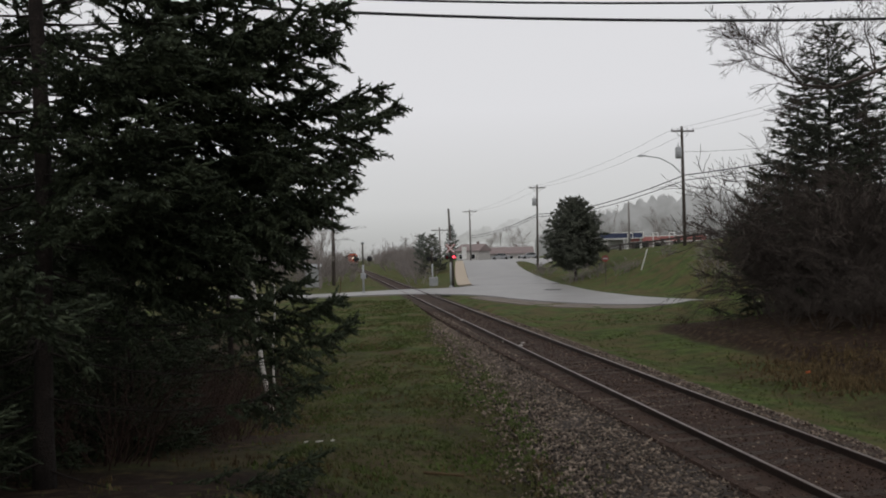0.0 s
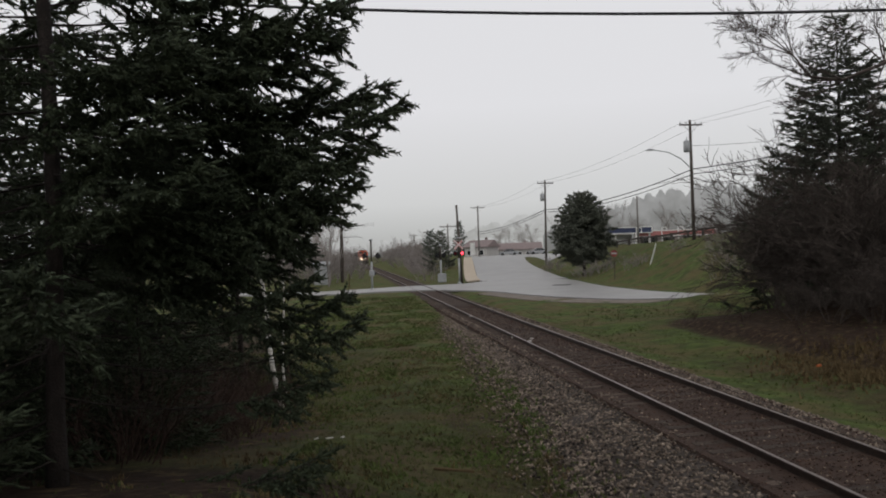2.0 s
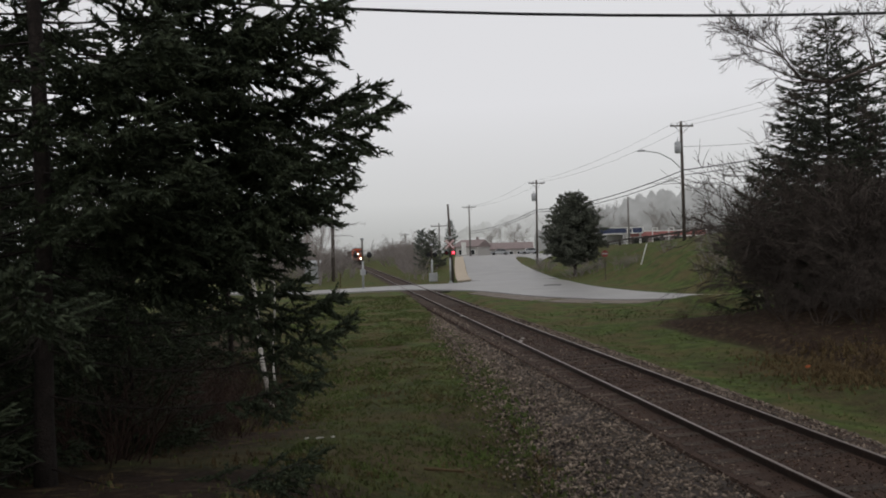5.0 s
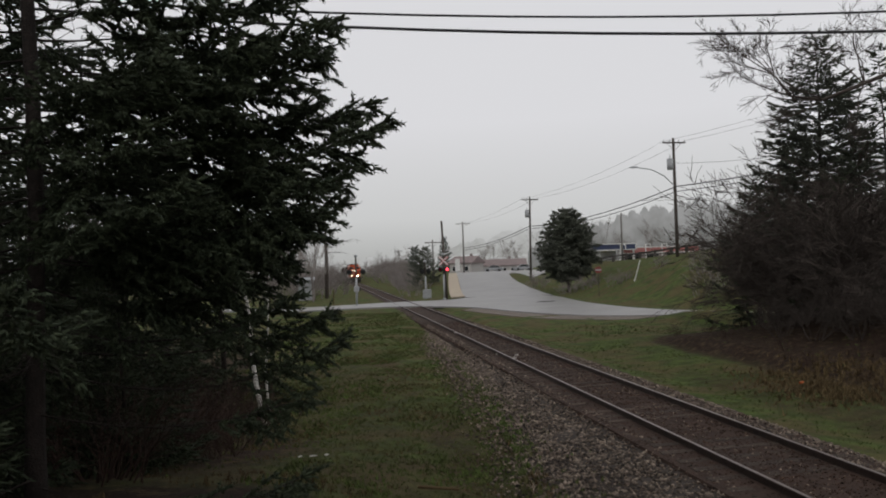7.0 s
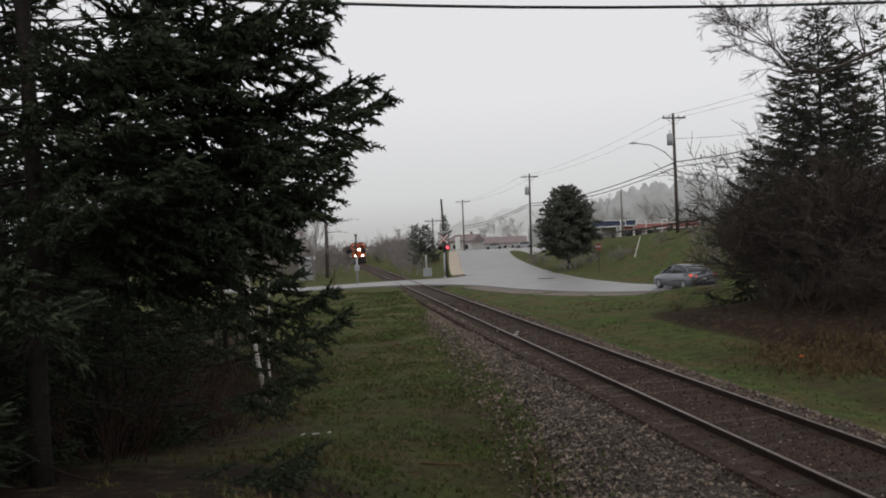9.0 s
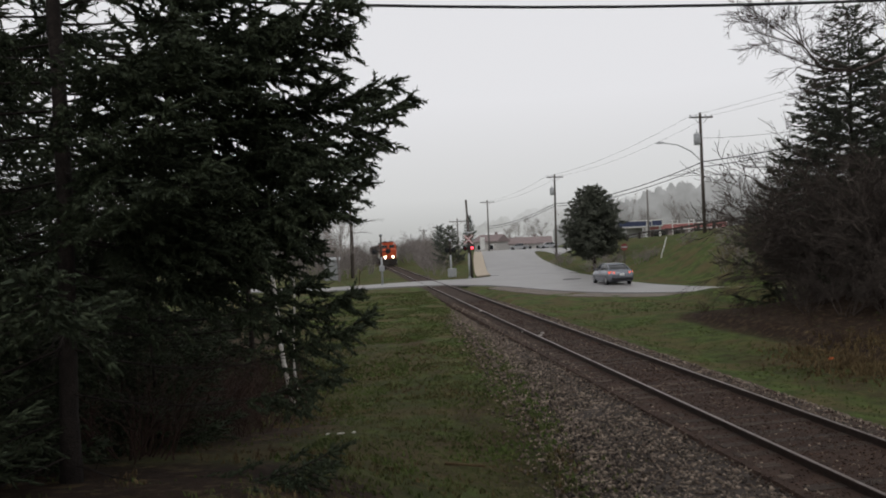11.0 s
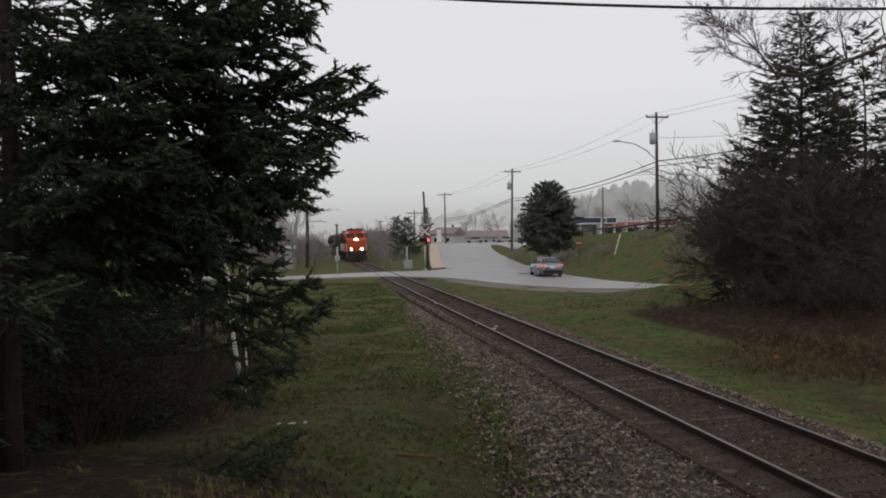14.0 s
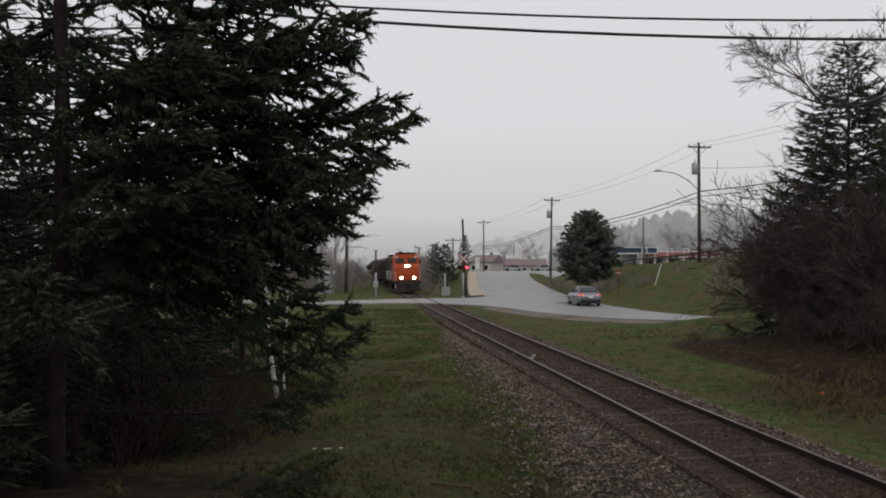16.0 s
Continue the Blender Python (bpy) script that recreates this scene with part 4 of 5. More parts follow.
# ---------------------------------------------------------------- poles and lines
def insulator(B, p):
    x, y, z = p
    B.tube([(x, y, z), (x, y, z + 0.12), (x, y, z + 0.2)], [0.02, 0.06, 0.03], 6)


def power_pole(loc, tall, material, arm=0.0, turn=0.0, lean=(0, 0), label="weathered wooden utility pole with a crossarm", r=0.15, name="utility_pole", transformer=False, lamp=False):
    th = empty(name, pose(*loc, lean[0], lean[1], turn), label, "utility pole", "utility poles along the road")
    B = Build()
    B.tube([(0, 0, -0.5), (0, 0, tall * 0.5), (0, 0, tall)], [r, r * 0.85, r * 0.68], 10)
    part("pole", B.mesh("pole", material, True), th)
    if arm:
        C = Build()
        C.box((0, -r, tall - 0.45), (arm, 0.10, 0.13))
        ca = part("crossarm", C.mesh("crossarm", material, bevel=0.01), th)
        for s in (-1, 1):
            K = Build()
            K.tube([(s * arm * 0.32, -r - 0.02, tall - 0.5), (0, -r, tall - 1.15)], 0.02, 5)
            part("brace", K.mesh("brace", material), th)
        for k in (-0.46, -0.2, 0.2, 0.46):
            I = Build()
            insulator(I, (k * arm, -r, tall - 0.38))
            part("insulator", I.mesh("insulator", M_GALV, True), ca)
    if transformer:
        C = Build()
        C.tube([(-0.42, -0.1, tall - 2.9), (-0.42, -0.1, tall - 2.82), (-0.42, -0.1, tall - 1.95), (-0.42, -0.1, tall - 1.85)], [0.26, 0.30, 0.30, 0.18], 14)
        c = part("transformer", C.mesh("transformer", M_GALV, True), th, "grey steel transformer can")
        K = Build()
        K.tube([(-0.42, -0.1, tall - 1.85), (-0.42, -0.1, tall - 1.5)], [0.05, 0.03], 8)
        part("bushing", K.mesh("bushing", M_GALV, True), c)
    if lamp:
        C = Build()
        zz = tall - 4.4
        C.tube([(-0.1, 0, zz + 0.1), (-1.0, 0, zz + 0.95), (-2.2, 0, zz + 1.55), (-3.6, 0, zz + 1.75)], 0.045, 6)
        c = part("lamp_arm", C.mesh("lamp_arm", M_GALV, True), th, "curved grey street lamp arm")
        K = Build()
        K.loft([[Vector((-3.5, -0.09, zz + 1.70)), Vector((-3.5, 0.09, zz + 1.70)), Vector((-3.5, 0.07, zz + 1.83)), Vector((-3.5, -0.07, zz + 1.83))],
                [Vector((-4.0, -0.14, zz + 1.68)), Vector((-4.0, 0.14, zz + 1.68)), Vector((-4.0, 0.10, zz + 1.86)), Vector((-4.0, -0.10, zz + 1.86))],
                [Vector((-4.3, -0.05, zz + 1.72)), Vector((-4.3, 0.05, zz + 1.72)), Vector((-4.3, 0.04, zz + 1.78)), Vector((-4.3, -0.04, zz + 1.78))]])
        part("lamp_head", K.mesh("lamp_head", M_GALV), c)
    return th


def wire(a, b, sag, r, material, label="thin grey sagging overhead power line", name="overhead_wire", group="overhead wires", n=14):
    a, b = Vector(a), Vector(b)
    B = Build()
    B.tube([a.lerp(b, i / n) - Vector((0, 0, 4 * sag * (i / n) * (1 - i / n))) for i in range(n + 1)], r, 5)
    tagged(new(name, B.mesh(name, material, True)), label, "cable", group)


def poles():
    power_pole((23.1, 72, float(height(23.1, 72))), 14.2 - float(height(23.1, 72)), M_POLE, 2.2, 8, (0, 0), "tall wooden utility pole with transformer and street lamp", 0.17, transformer=True, lamp=True)
    power_pole((14.8, 110, float(height(14.8, 110))), 12.5 - float(height(14.8, 110)), M_POLE, 2.3, 6, (0, 1), "wooden utility pole with a crossarm at the road edge", 0.16, transformer=True)
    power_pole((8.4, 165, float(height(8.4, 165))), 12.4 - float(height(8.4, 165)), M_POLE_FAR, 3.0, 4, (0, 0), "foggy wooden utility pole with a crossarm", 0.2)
    power_pole((27.6, 110, float(height(27.6, 110))), 9.85 - float(height(27.6, 110)), M_POLE_FAR, 0, 0, (0, 0), "plain wooden pole behind the guard rail", 0.16)
    power_pole((2.25, 80, float(height(2.25, 80))), 7.75 - float(height(2.25, 80)), M_POLE, 0, 0, (0, -2.2), "bare wooden pole beside the crossing signal", 0.15)
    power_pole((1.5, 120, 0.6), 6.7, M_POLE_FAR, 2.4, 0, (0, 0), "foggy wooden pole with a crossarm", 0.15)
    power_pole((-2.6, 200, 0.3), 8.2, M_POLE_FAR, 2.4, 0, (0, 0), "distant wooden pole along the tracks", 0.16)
    power_pole((-11.55, 95, 0.0), 9.8, M_POLE, 0, 0, (0, 0.5), "old wooden pole beside the track-side woods", 0.17)
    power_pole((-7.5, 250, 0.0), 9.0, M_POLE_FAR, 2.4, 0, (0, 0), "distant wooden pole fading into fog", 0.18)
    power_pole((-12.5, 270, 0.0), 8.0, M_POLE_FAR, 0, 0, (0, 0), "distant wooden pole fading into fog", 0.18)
    # heavy cables across the near view
    wire((-14, 14, 8.77), (30, 14, 8.68), 1.65, 0.028, M_WIRE, "thick black cable spanning the railway", n=28)
    wire((-14, 14.2, 8.95), (30, 14.2, 9.36), 1.67, 0.022, M_WIRE, "thick black cable spanning the railway", n=28)
    # road-side lines
    p1, p2, p3 = (23.1, 72), (14.8, 110), (8.4, 165)
    for k in (-1.0, 1.0):
        wire((p1[0] + k, p1[1], 13.9), (p2[0] + k, p2[1], 12.2), 0.7, 0.012, M_WIRE_FAR)
        wire((p2[0] + k, p2[1], 12.2), (p3[0] + k, p3[1], 12.1), 0.7, 0.014, M_WIRE_FAR)
        wire((p1[0] + k, p1[1], 13.9), (38 + k, 30, 15.5), 0.6, 0.012, M_WIRE_FAR)
    for dz, r in ((0, 0.045), (-0.45, 0.035)):
        wire((p1[0], p1[1] - 0.2, 9.75 + dz), (p2[0], p2[1], 8.4 + dz * 0.7), 0.75, r, M_WIRE, "thick black sagging telephone cable", n=20)
        wire((p2[0], p2[1], 8.4 + dz * 0.7), (p3[0], p3[1], 7.0 + dz), 0.6, r, M_WIRE, "thick black sagging telephone cable", n=20)
        wire((p1[0], p1[1] - 0.2, 9.75 + dz), (38, 30, 11.5 + dz), 0.7, r, M_WIRE, "thick black sagging telephone cable", n=20)
    wire((p1[0], p1[1], 11.9), (34, 58, 11.5), 0.4, 0.015, M_WIRE, "thin black service wire to the houses")

# ---------------------------------------------------------------- train
M_ORANGE = mat("orange_engine_paint", (0.52, 0.085, 0.026), (0.42, 0.065, 0.02), 1.5, 0.5, fine=14, c=(0.34, 0.06, 0.02))
M_ENGBLACK = mat("sooty_black_paint", (0.035, 0.030, 0.028), (0.022, 0.019, 0.018), 2, 0.7, fine=12, c=(0.06, 0.05, 0.045))
M_WAGON = mat("sooty_wagon_steel", (0.060, 0.046, 0.042), (0.038, 0.030, 0.028), 0.8, 0.8, fine=10, c=(0.085, 0.06, 0.05))
M_HEADLIGHT = mat("headlight_glow", (0.9, 0.8, 0.6), emit=(1.0, 0.80, 0.50), power=26.0)
M_REDLAMP = mat("red_signal_lit", (0.8, 0.05, 0.06), emit=(1.0, 0.06, 0.09), power=4.0)
M_REDDIM = mat("red_signal_lens", (0.22, 0.02, 0.025), None, 2, 0.25)
M_TAIL = mat("lit_tail_lamp", (0.7, 0.06, 0.04), emit=(1.0, 0.16, 0.08), power=0.7)


def bogie(parent, y, wheels=3):
    B = Build()
    for s in (-1, 1):
        B.box((s * 0.95, y, 0.55), (0.12, wheels * 1.25, 0.32))
    B.box((0, y, 0.6), (1.8, 0.5, 0.3))
    b = part("bogie", B.mesh("bogie", M_ENGBLACK, bevel=0.03), parent)
    for i in range(wheels):
        W = Build()
        yy = y + (i - (wheels - 1) / 2) * 1.55
        for s in (-1, 1):
            W.tube([(s * 0.68, yy, 0.5), (s * 0.72, yy, 0.5), (s * 0.82, yy, 0.5)], [0.53, 0.50, 0.50], 20)
        W.tube([(-0.7, yy, 0.5), (0.7, yy, 0.5)], 0.09, 10)
        part("wheelset", W.mesh("wheelset", M_RUST), b)


def locomotive():
    th = empty("locomotive", TRACK @ pose(0, 270, 0), "orange and black diesel freight locomotive with lit headlights", "locomotive")
    # the nose points down the track, towards -y; rails at z 0
    B = Build()
    B.box((0, 10.0, 1.25), (2.9, 20.0, 0.28))
    part("underframe", B.mesh("underframe", M_ENGBLACK, bevel=0.04), th)
    # nose: wide, with sloping brow
    def ring(y, w, z0, z1, c):
        return [Vector(q) for q in ((-w, y, z0), (w, y, z0), (w, y, z1 - c), (w - c, y, z1), (-w + c, y, z1), (-w, y, z1 - c))]
    N = Build()
    N.loft([ring(0.55, 1.30, 1.38, 2.95, 0.28), ring(0.75, 1.42, 1.38, 3.12, 0.22), ring(2.1, 1.45, 1.38, 3.22, 0.18)])
    nose = part("nose", N.mesh("nose", M_ORANGE, bevel=0.05), th, "bright orange short nose")
    D = Build()
    D.box((0.0, 0.54, 2.05), (0.62, 0.05, 1.15))
    part("nose_door", D.mesh("nose_door", M_ORANGE, bevel=0.015), nose)
    # cab
    C = Build()
    C.loft([ring(2.0, 1.47, 1.38, 4.30, 0.38), ring(2.35, 1.47, 1.38, 4.40, 0.36), ring(4.6, 1.47, 1.38, 4.40, 0.36)])
    cab = part("cab", C.mesh("cab", M_ORANGE, bevel=0.04), th, "orange driver's cab")
    for s in (-1, 1):
        W = Build()
        W.box((s * 0.66, 1.985, 3.62), (0.98, 0.05, 0.56))
        part("windscreen", W.mesh("windscreen", M_GLASS, bevel=0.02), cab, "dark windscreen pane")
        W = Build()
        W.box((s * 1.475, 3.3, 3.45), (0.03, 1.3, 0.62))
        part("side_window", W.mesh("side_window", M_GLASS, bevel=0.01), cab, "dark cab side window")
        K = Build()
        K.box((s * 1.62, 2.6, 3.5), (0.2, 0.06, 0.4))
        part("mirror", K.mesh("mirror", M_ENGBLACK), cab)
    R = Build()
    R.box((0, 3.3, 4.46), (2.2, 2.5, 0.14))
    R.box((-0.5, 3.0, 4.58), (0.5, 0.4, 0.16))
    R.tube([(0.4, 2.6, 4.6), (0.4, 3.3, 4.6)], 0.07, 8)
    part("cab_roof", R.mesh("cab_roof", M_ENGBLACK, bevel=0.03), cab, "black cab roof with horn")
    # hood behind
    Hd = Build()
    Hd.loft([ring(4.6, 0.98, 1.38, 4.25, 0.25), ring(18.8, 0.98, 1.38, 4.25, 0.25)])
    hood = part("engine_hood", Hd.mesh("engine_hood", M_ENGBLACK, bevel=0.04), th, "long black engine hood")
    Rd = Build()
    for y in (14.5, 16.5):
        Rd.box((0, y, 4.32), (2.5, 1.7, 0.26))
    part("radiator", Rd.mesh("radiator", M_ENGBLACK, bevel=0.05), hood)
    for y in (8.0, 10.5):
        F = Build()
        F.tube([(0, y, 4.2), (0, y, 4.4)], 0.55, 16)
        part("roof_fan", F.mesh("roof_fan", M_GALV), hood)
    # handrails
    for s in (-1, 1):
        K = Build()
        for y in np.arange(5.0, 19.1, 1.4):
            K.tube([(s * 1.4, y, 1.38), (s * 1.4, y, 2.4)], 0.018, 5)
        K.tube([(s * 1.4, 5.0, 2.4), (s * 1.4, 19.0, 2.4)], 0.02, 5)
        part("side_handrail", K.mesh("side_handrail", M_WHITEP), th)
        K = Build()
        K.tube([(s * 1.36, 0.15, 0.6), (s * 1.36, 0.12, 2.3), (s * 1.36, 0.5, 2.5)], 0.022, 6)
        part("front_handrail", K.mesh("front_handrail", M_WHITEP), th, "white front grab rail")
        # ditch lights
        L = Build()
        L.box((s * 0.72, 0.16, 1.70), (0.38, 0.3, 0.36))
        d = part("ditch_light", L.mesh("ditch_light", M_ENGBLACK, bevel=0.03), th)
        E = Build()
        E.tube([(s * 0.72, 0.02, 1.70), (s * 0.72, -0.03, 1.70), (s * 0.72, -0.06, 1.70)], [0.15, 0.145, 0.05], 16)
        part("lens", E.mesh("lens", M_HEADLIGHT), d, "glowing warm white lens")
        P = Build()
        P.loft([[Vector((s * 0.95, 1.975, 3.93)), Vector((s * 1.25, 1.975, 3.93)), Vector((s * 1.25, 1.975, 4.1)), Vector((s * 0.95, 1.975, 4.1))], [Vector((s * 0.95, 1.94, 3.95)), Vector((s * 1.2, 1.94, 3.95)), Vector((s * 1.2, 1.94, 4.08)), Vector((s * 0.95, 1.94, 4.08))]])
        part("number_board", P.mesh("number_board", M_WHITEP), cab, "small white number board without legible marks")
    L = Build()
    L.box((0, 0.52, 3.0), (0.66, 0.2, 0.36))
    hl = part("headlight", L.mesh("headlight", M_ENGBLACK, bevel=0.03), nose)
    E = Build()
    for s in (-1, 1):
        E.tube([(s * 0.135, 0.42, 3.0), (s * 0.135, 0.38, 3.0), (s * 0.135, 0.36, 3.0)], [0.125, 0.12, 0.05], 16)
    part("lens", E.mesh("lens", M_HEADLIGHT), hl, "pair of glowing warm white lenses")
    # front platform, plough, coupler
    K = Build()
    K.box((0, 0.3, 1.25), (2.9, 0.5, 0.26))
    part("front_platform", K.mesh("front_platform", M_ENGBLACK, bevel=0.03), th)
    K = Build()
    K.add([(-1.45, 0.25, 1.12), (1.45, 0.25, 1.12), (1.45, 0.25, 0.18), (-1.45, 0.25, 0.18), (0, -0.35, 1.12), (0, -0.25, 0.14)], [(0, 4, 5, 3), (4, 1, 2, 5), (0, 1, 4), (3, 5, 2), (0, 3, 2, 1)])
    part("snow_plough", K.mesh("snow_plough", M_ENGBLACK, bevel=0.02), th)
    K = Build()
    K.box((0, -0.35, 0.98), (0.3, 0.6, 0.28))
    part("coupler", K.mesh("coupler", M_RUST, bevel=0.04), th)
    for s in (-1, 1):
        for i in range(4):
            K = Build()
            K.box((s * 1.25, 0.55, 0.35 + i * 0.26), (0.35, 0.3, 0.03))
            part("step", K.mesh("step", M_ENGBLACK), th)
    T = Build()
    T.tube([(0, 7.5, 0.75), (0, 12.5, 0.75)], 0.62, 14)
    part("fuel_tank", T.mesh("fuel_tank", M_ENGBLACK), th)
    bogie(th, 3.6)
    bogie(th, 16.4)
    return th


def wagon(loc):
    th = empty("freight_wagon", TRACK @ pose(0, loc, 0), "dark sooty covered freight wagon coupled in the train", "freight wagon", "wagons of the train")
    B = Build()
    w, h = 1.45, 4.2
    def ring(y):
        return [Vector(q) for q in ((-w, y, 1.1), (w, y, 1.1), (w, y, h - 0.35), (w * 0.6, y, h), (-w * 0.6, y, h), (-w, y, h - 0.35))]
    B.loft([ring(0.5), ring(16.5)])
    body = part("body", B.mesh("body", M_WAGON, bevel=0.03), th)
    for s in (-1, 1):
        for k in range(12):
            R = Build()
            R.box((s * (w + 0.03), 1.2 + k * 1.33, 2.45), (0.07, 0.10, 2.6))
            part("rib", R.mesh("rib", M_WAGON), body)
    C = Build()
    C.box((0, 0.25, 0.98), (0.25, 0.9, 0.25))
    part("coupler", C.mesh("coupler", M_RUST), th)
    bogie(th, 2.4, 2)
    bogie(th, 14.6, 2)
    return th


# ---------------------------------------------------------------- car
M_CARPAINT = mat("grey_blue_car_paint", (0.20, 0.212, 0.24), (0.175, 0.187, 0.212), 0.6, 0.22, fine=90, c=(0.22, 0.232, 0.255), metal=0.5, spec=0.6)
M_TYRE = mat("tyre_rubber", (0.02, 0.02, 0.021), None, 8, 0.85)
M_ALLOY = mat("alloy_wheel", (0.45, 0.46, 0.47), None, 4, 0.35, metal=0.8)


def car():
    """A four-door saloon; its nose points along +y."""
    th = empty("car", pose(13.9, 47, 0), "grey-blue four-door saloon car with lit tail lamps", "car")
    # lower body: side outline lofted across the width
    ys = [-2.25, -2.20, -1.95, -1.2, -0.4, 0.6, 1.1, 1.7, 2.15, 2.27]
    top = [0.62, 0.92, 1.03, 1.02, 0.98, 0.96, 0.94, 0.83, 0.68, 0.50]
    bot = [0.42, 0.28, 0.20, 0.17, 0.17, 0.17, 0.17, 0.18, 0.24, 0.36]
    hw = [0.72, 0.84, 0.89, 0.90, 0.90, 0.90, 0.90, 0.88, 0.80, 0.66]
    B = Build()
    B.loft([[Vector(q) for q in ((-w * 0.92, y, b), (w * 0.92, y, b), (w, y, b + 0.18), (w, y, (t + b) / 2 + 0.1), (w * 0.90, y, t - 0.02), (w * 0.55, y, t + 0.015), (-w * 0.55, y, t + 0.015), (-w * 0.90, y, t - 0.02), (-w, y, (t + b) / 2 + 0.1), (-w, y, b + 0.18))] for y, t, b, w in zip(ys, top, bot, hw)])
    body = part("body", B.mesh("body", M_CARPAINT, True), th)
    G = Build()
    gy = [-1.75, -1.45, -0.85, -0.1, 0.35, 1.15]
    gt = [1.03, 1.20, 1.40, 1.44, 1.40, 0.97]
    gw = [0.74, 0.68, 0.62, 0.61, 0.60, 0.74]
    G.loft([[Vector(q) for q in ((-0.80, y, 0.95), (0.80, y, 0.95), (w, y, t - 0.03), (w * 0.85, y, t), (-w * 0.85, y, t), (-w, y, t - 0.03))] for y, t, w in zip(gy, gt, gw)])
    part("windows", G.mesh("windows", M_GLASS, True), th, "dark glasshouse with windscreens")
    R = Build()
    R.loft([[Vector((-w, y, t)), Vector((w, y, t)), Vector((w * 0.96, y, t + 0.03)), Vector((-w * 0.96, y, t + 0.03))] for y, t, w in ((-1.0, 1.355, 0.60), (-0.8, 1.41, 0.60), (-0.1, 1.445, 0.59), (0.35, 1.405, 0.585))])
    part("roof", R.mesh("roof", M_CARPAINT, True), th)
    for s in (-1, 1):
        for pts in ([(s * 0.79, 1.18, 0.96), (s * 0.60, 0.36, 1.41)], [(s * 0.79, -0.05, 0.98), (s * 0.625, -0.08, 1.42)], [(s * 0.76, -1.78, 1.02), (s * 0.66, -1.35, 1.25), (s * 0.60, -0.9, 1.39)]):
            K = Build()
            K.tube(pts, 0.035, 6)
            part("roof_pillar", K.mesh("roof_pillar", M_CARPAINT, True), th)
        L = Build()
        L.loft([[Vector((s * 0.50, -2.235, 0.78)), Vector((s * 0.50, -2.235, 0.90)), Vector((s * 0.50, -2.18, 0.90)), Vector((s * 0.50, -2.18, 0.78))],
                [Vector((s * 0.78, -2.20, 0.74)), Vector((s * 0.78, -2.18, 0.93)), Vector((s * 0.78, -2.1, 0.93)), Vector((s * 0.78, -2.1, 0.74))],
                [Vector((s * 0.895, -1.98, 0.80)), Vector((s * 0.885, -1.92, 0.93)), Vector((s * 0.84, -1.92, 0.93)), Vector((s * 0.84, -1.98, 0.80))]])
        part("tail_lamp", L.mesh("tail_lamp", M_TAIL), th, "lit red tail lamp")
        L = Build()
        L.loft([[Vector((s * 0.45, 2.22, 0.55)), Vector((s * 0.45, 2.20, 0.66)), Vector((s * 0.45, 2.1, 0.66))], [Vector((s * 0.78, 2.08, 0.58)), Vector((s * 0.78, 2.0, 0.74)), Vector((s * 0.78, 1.9, 0.74))]])
        part("headlamp", L.mesh("headlamp", M_WHITEP), th, "clear headlamp")
        K = Build()
        K.box((s * 0.98, 0.75, 1.0), (0.16, 0.1, 0.13))
        part("wing_mirror", K.mesh("wing_mirror", M_CARPAINT, bevel=0.03), th)
        for y in (-1.38, 1.36):
            W = Build()
            W.tube([(s * 0.70, y, 0.315), (s * 0.72, y, 0.315), (s * 0.88, y, 0.315), (s * 0.905, y, 0.315)], [0.29, 0.315, 0.315, 0.285], 22)
            t = part("wheel", W.mesh("wheel", M_TYRE), th)
            A = Build()
            A.tube([(s * 0.895, y, 0.315), (s * 0.912, y, 0.315), (s * 0.915, y, 0.315)], [0.215, 0.20, 0.06], 18)
            part("rim", A.mesh("rim", M_ALLOY), t, "silver alloy rim")
    P = Build()
    P.box((0, -2.255, 0.70), (0.34, 0.02, 0.13))
    part("number_plate", P.mesh("number_plate", M_WHITEP), th, "plain pale rear plate")
    P = Build()
    P.box((0, -2.20, 0.40), (1.5, 0.14, 0.2))
    part("bumper", P.mesh("bumper", M_BLACKP, bevel=0.04), th, "dark lower rear bumper")
    return th

# ---------------------------------------------------------------- crossing signals
def signal_lamp(parent, x, y, z, face, material, label):
    """One round lamp with its black target disc and hood; face is -1 towards the near side."""
    B = Build()
    B.tube([(x, y, z), (x, y + face * 0.03, z)], 0.24, 20)
    d = part("target_disc", B.mesh("target_disc", M_BLACKP), parent)
    H = Build()
    H.tube([(x, y - face * 0.18, z), (x, y, z)], [0.10, 0.15], 14)
    part("lamp_housing", H.mesh("lamp_housing", M_BLACKP), d)
    H = Build()
    ang = [math.radians(a) for a in range(-20, 201, 20)]
    H.loft([[Vector((x + 0.165 * math.cos(a), y + face * k, z + 0.165 * math.sin(a))) for a in ang] + [Vector((x + 0.15 * math.cos(a), y + face * k, z + 0.15 * math.sin(a))) for a in reversed(ang)] for k in (0.03, 0.34)])
    part("hood", H.mesh("hood", M_BLACKP), d)
    L = Build()
    L.tube([(x, y + face * 0.03, z), (x, y + face * 0.07, z), (x, y + face * 0.09, z)], [0.14, 0.11, 0.03], 16)
    part("lens", L.mesh("lens", material), d, label)


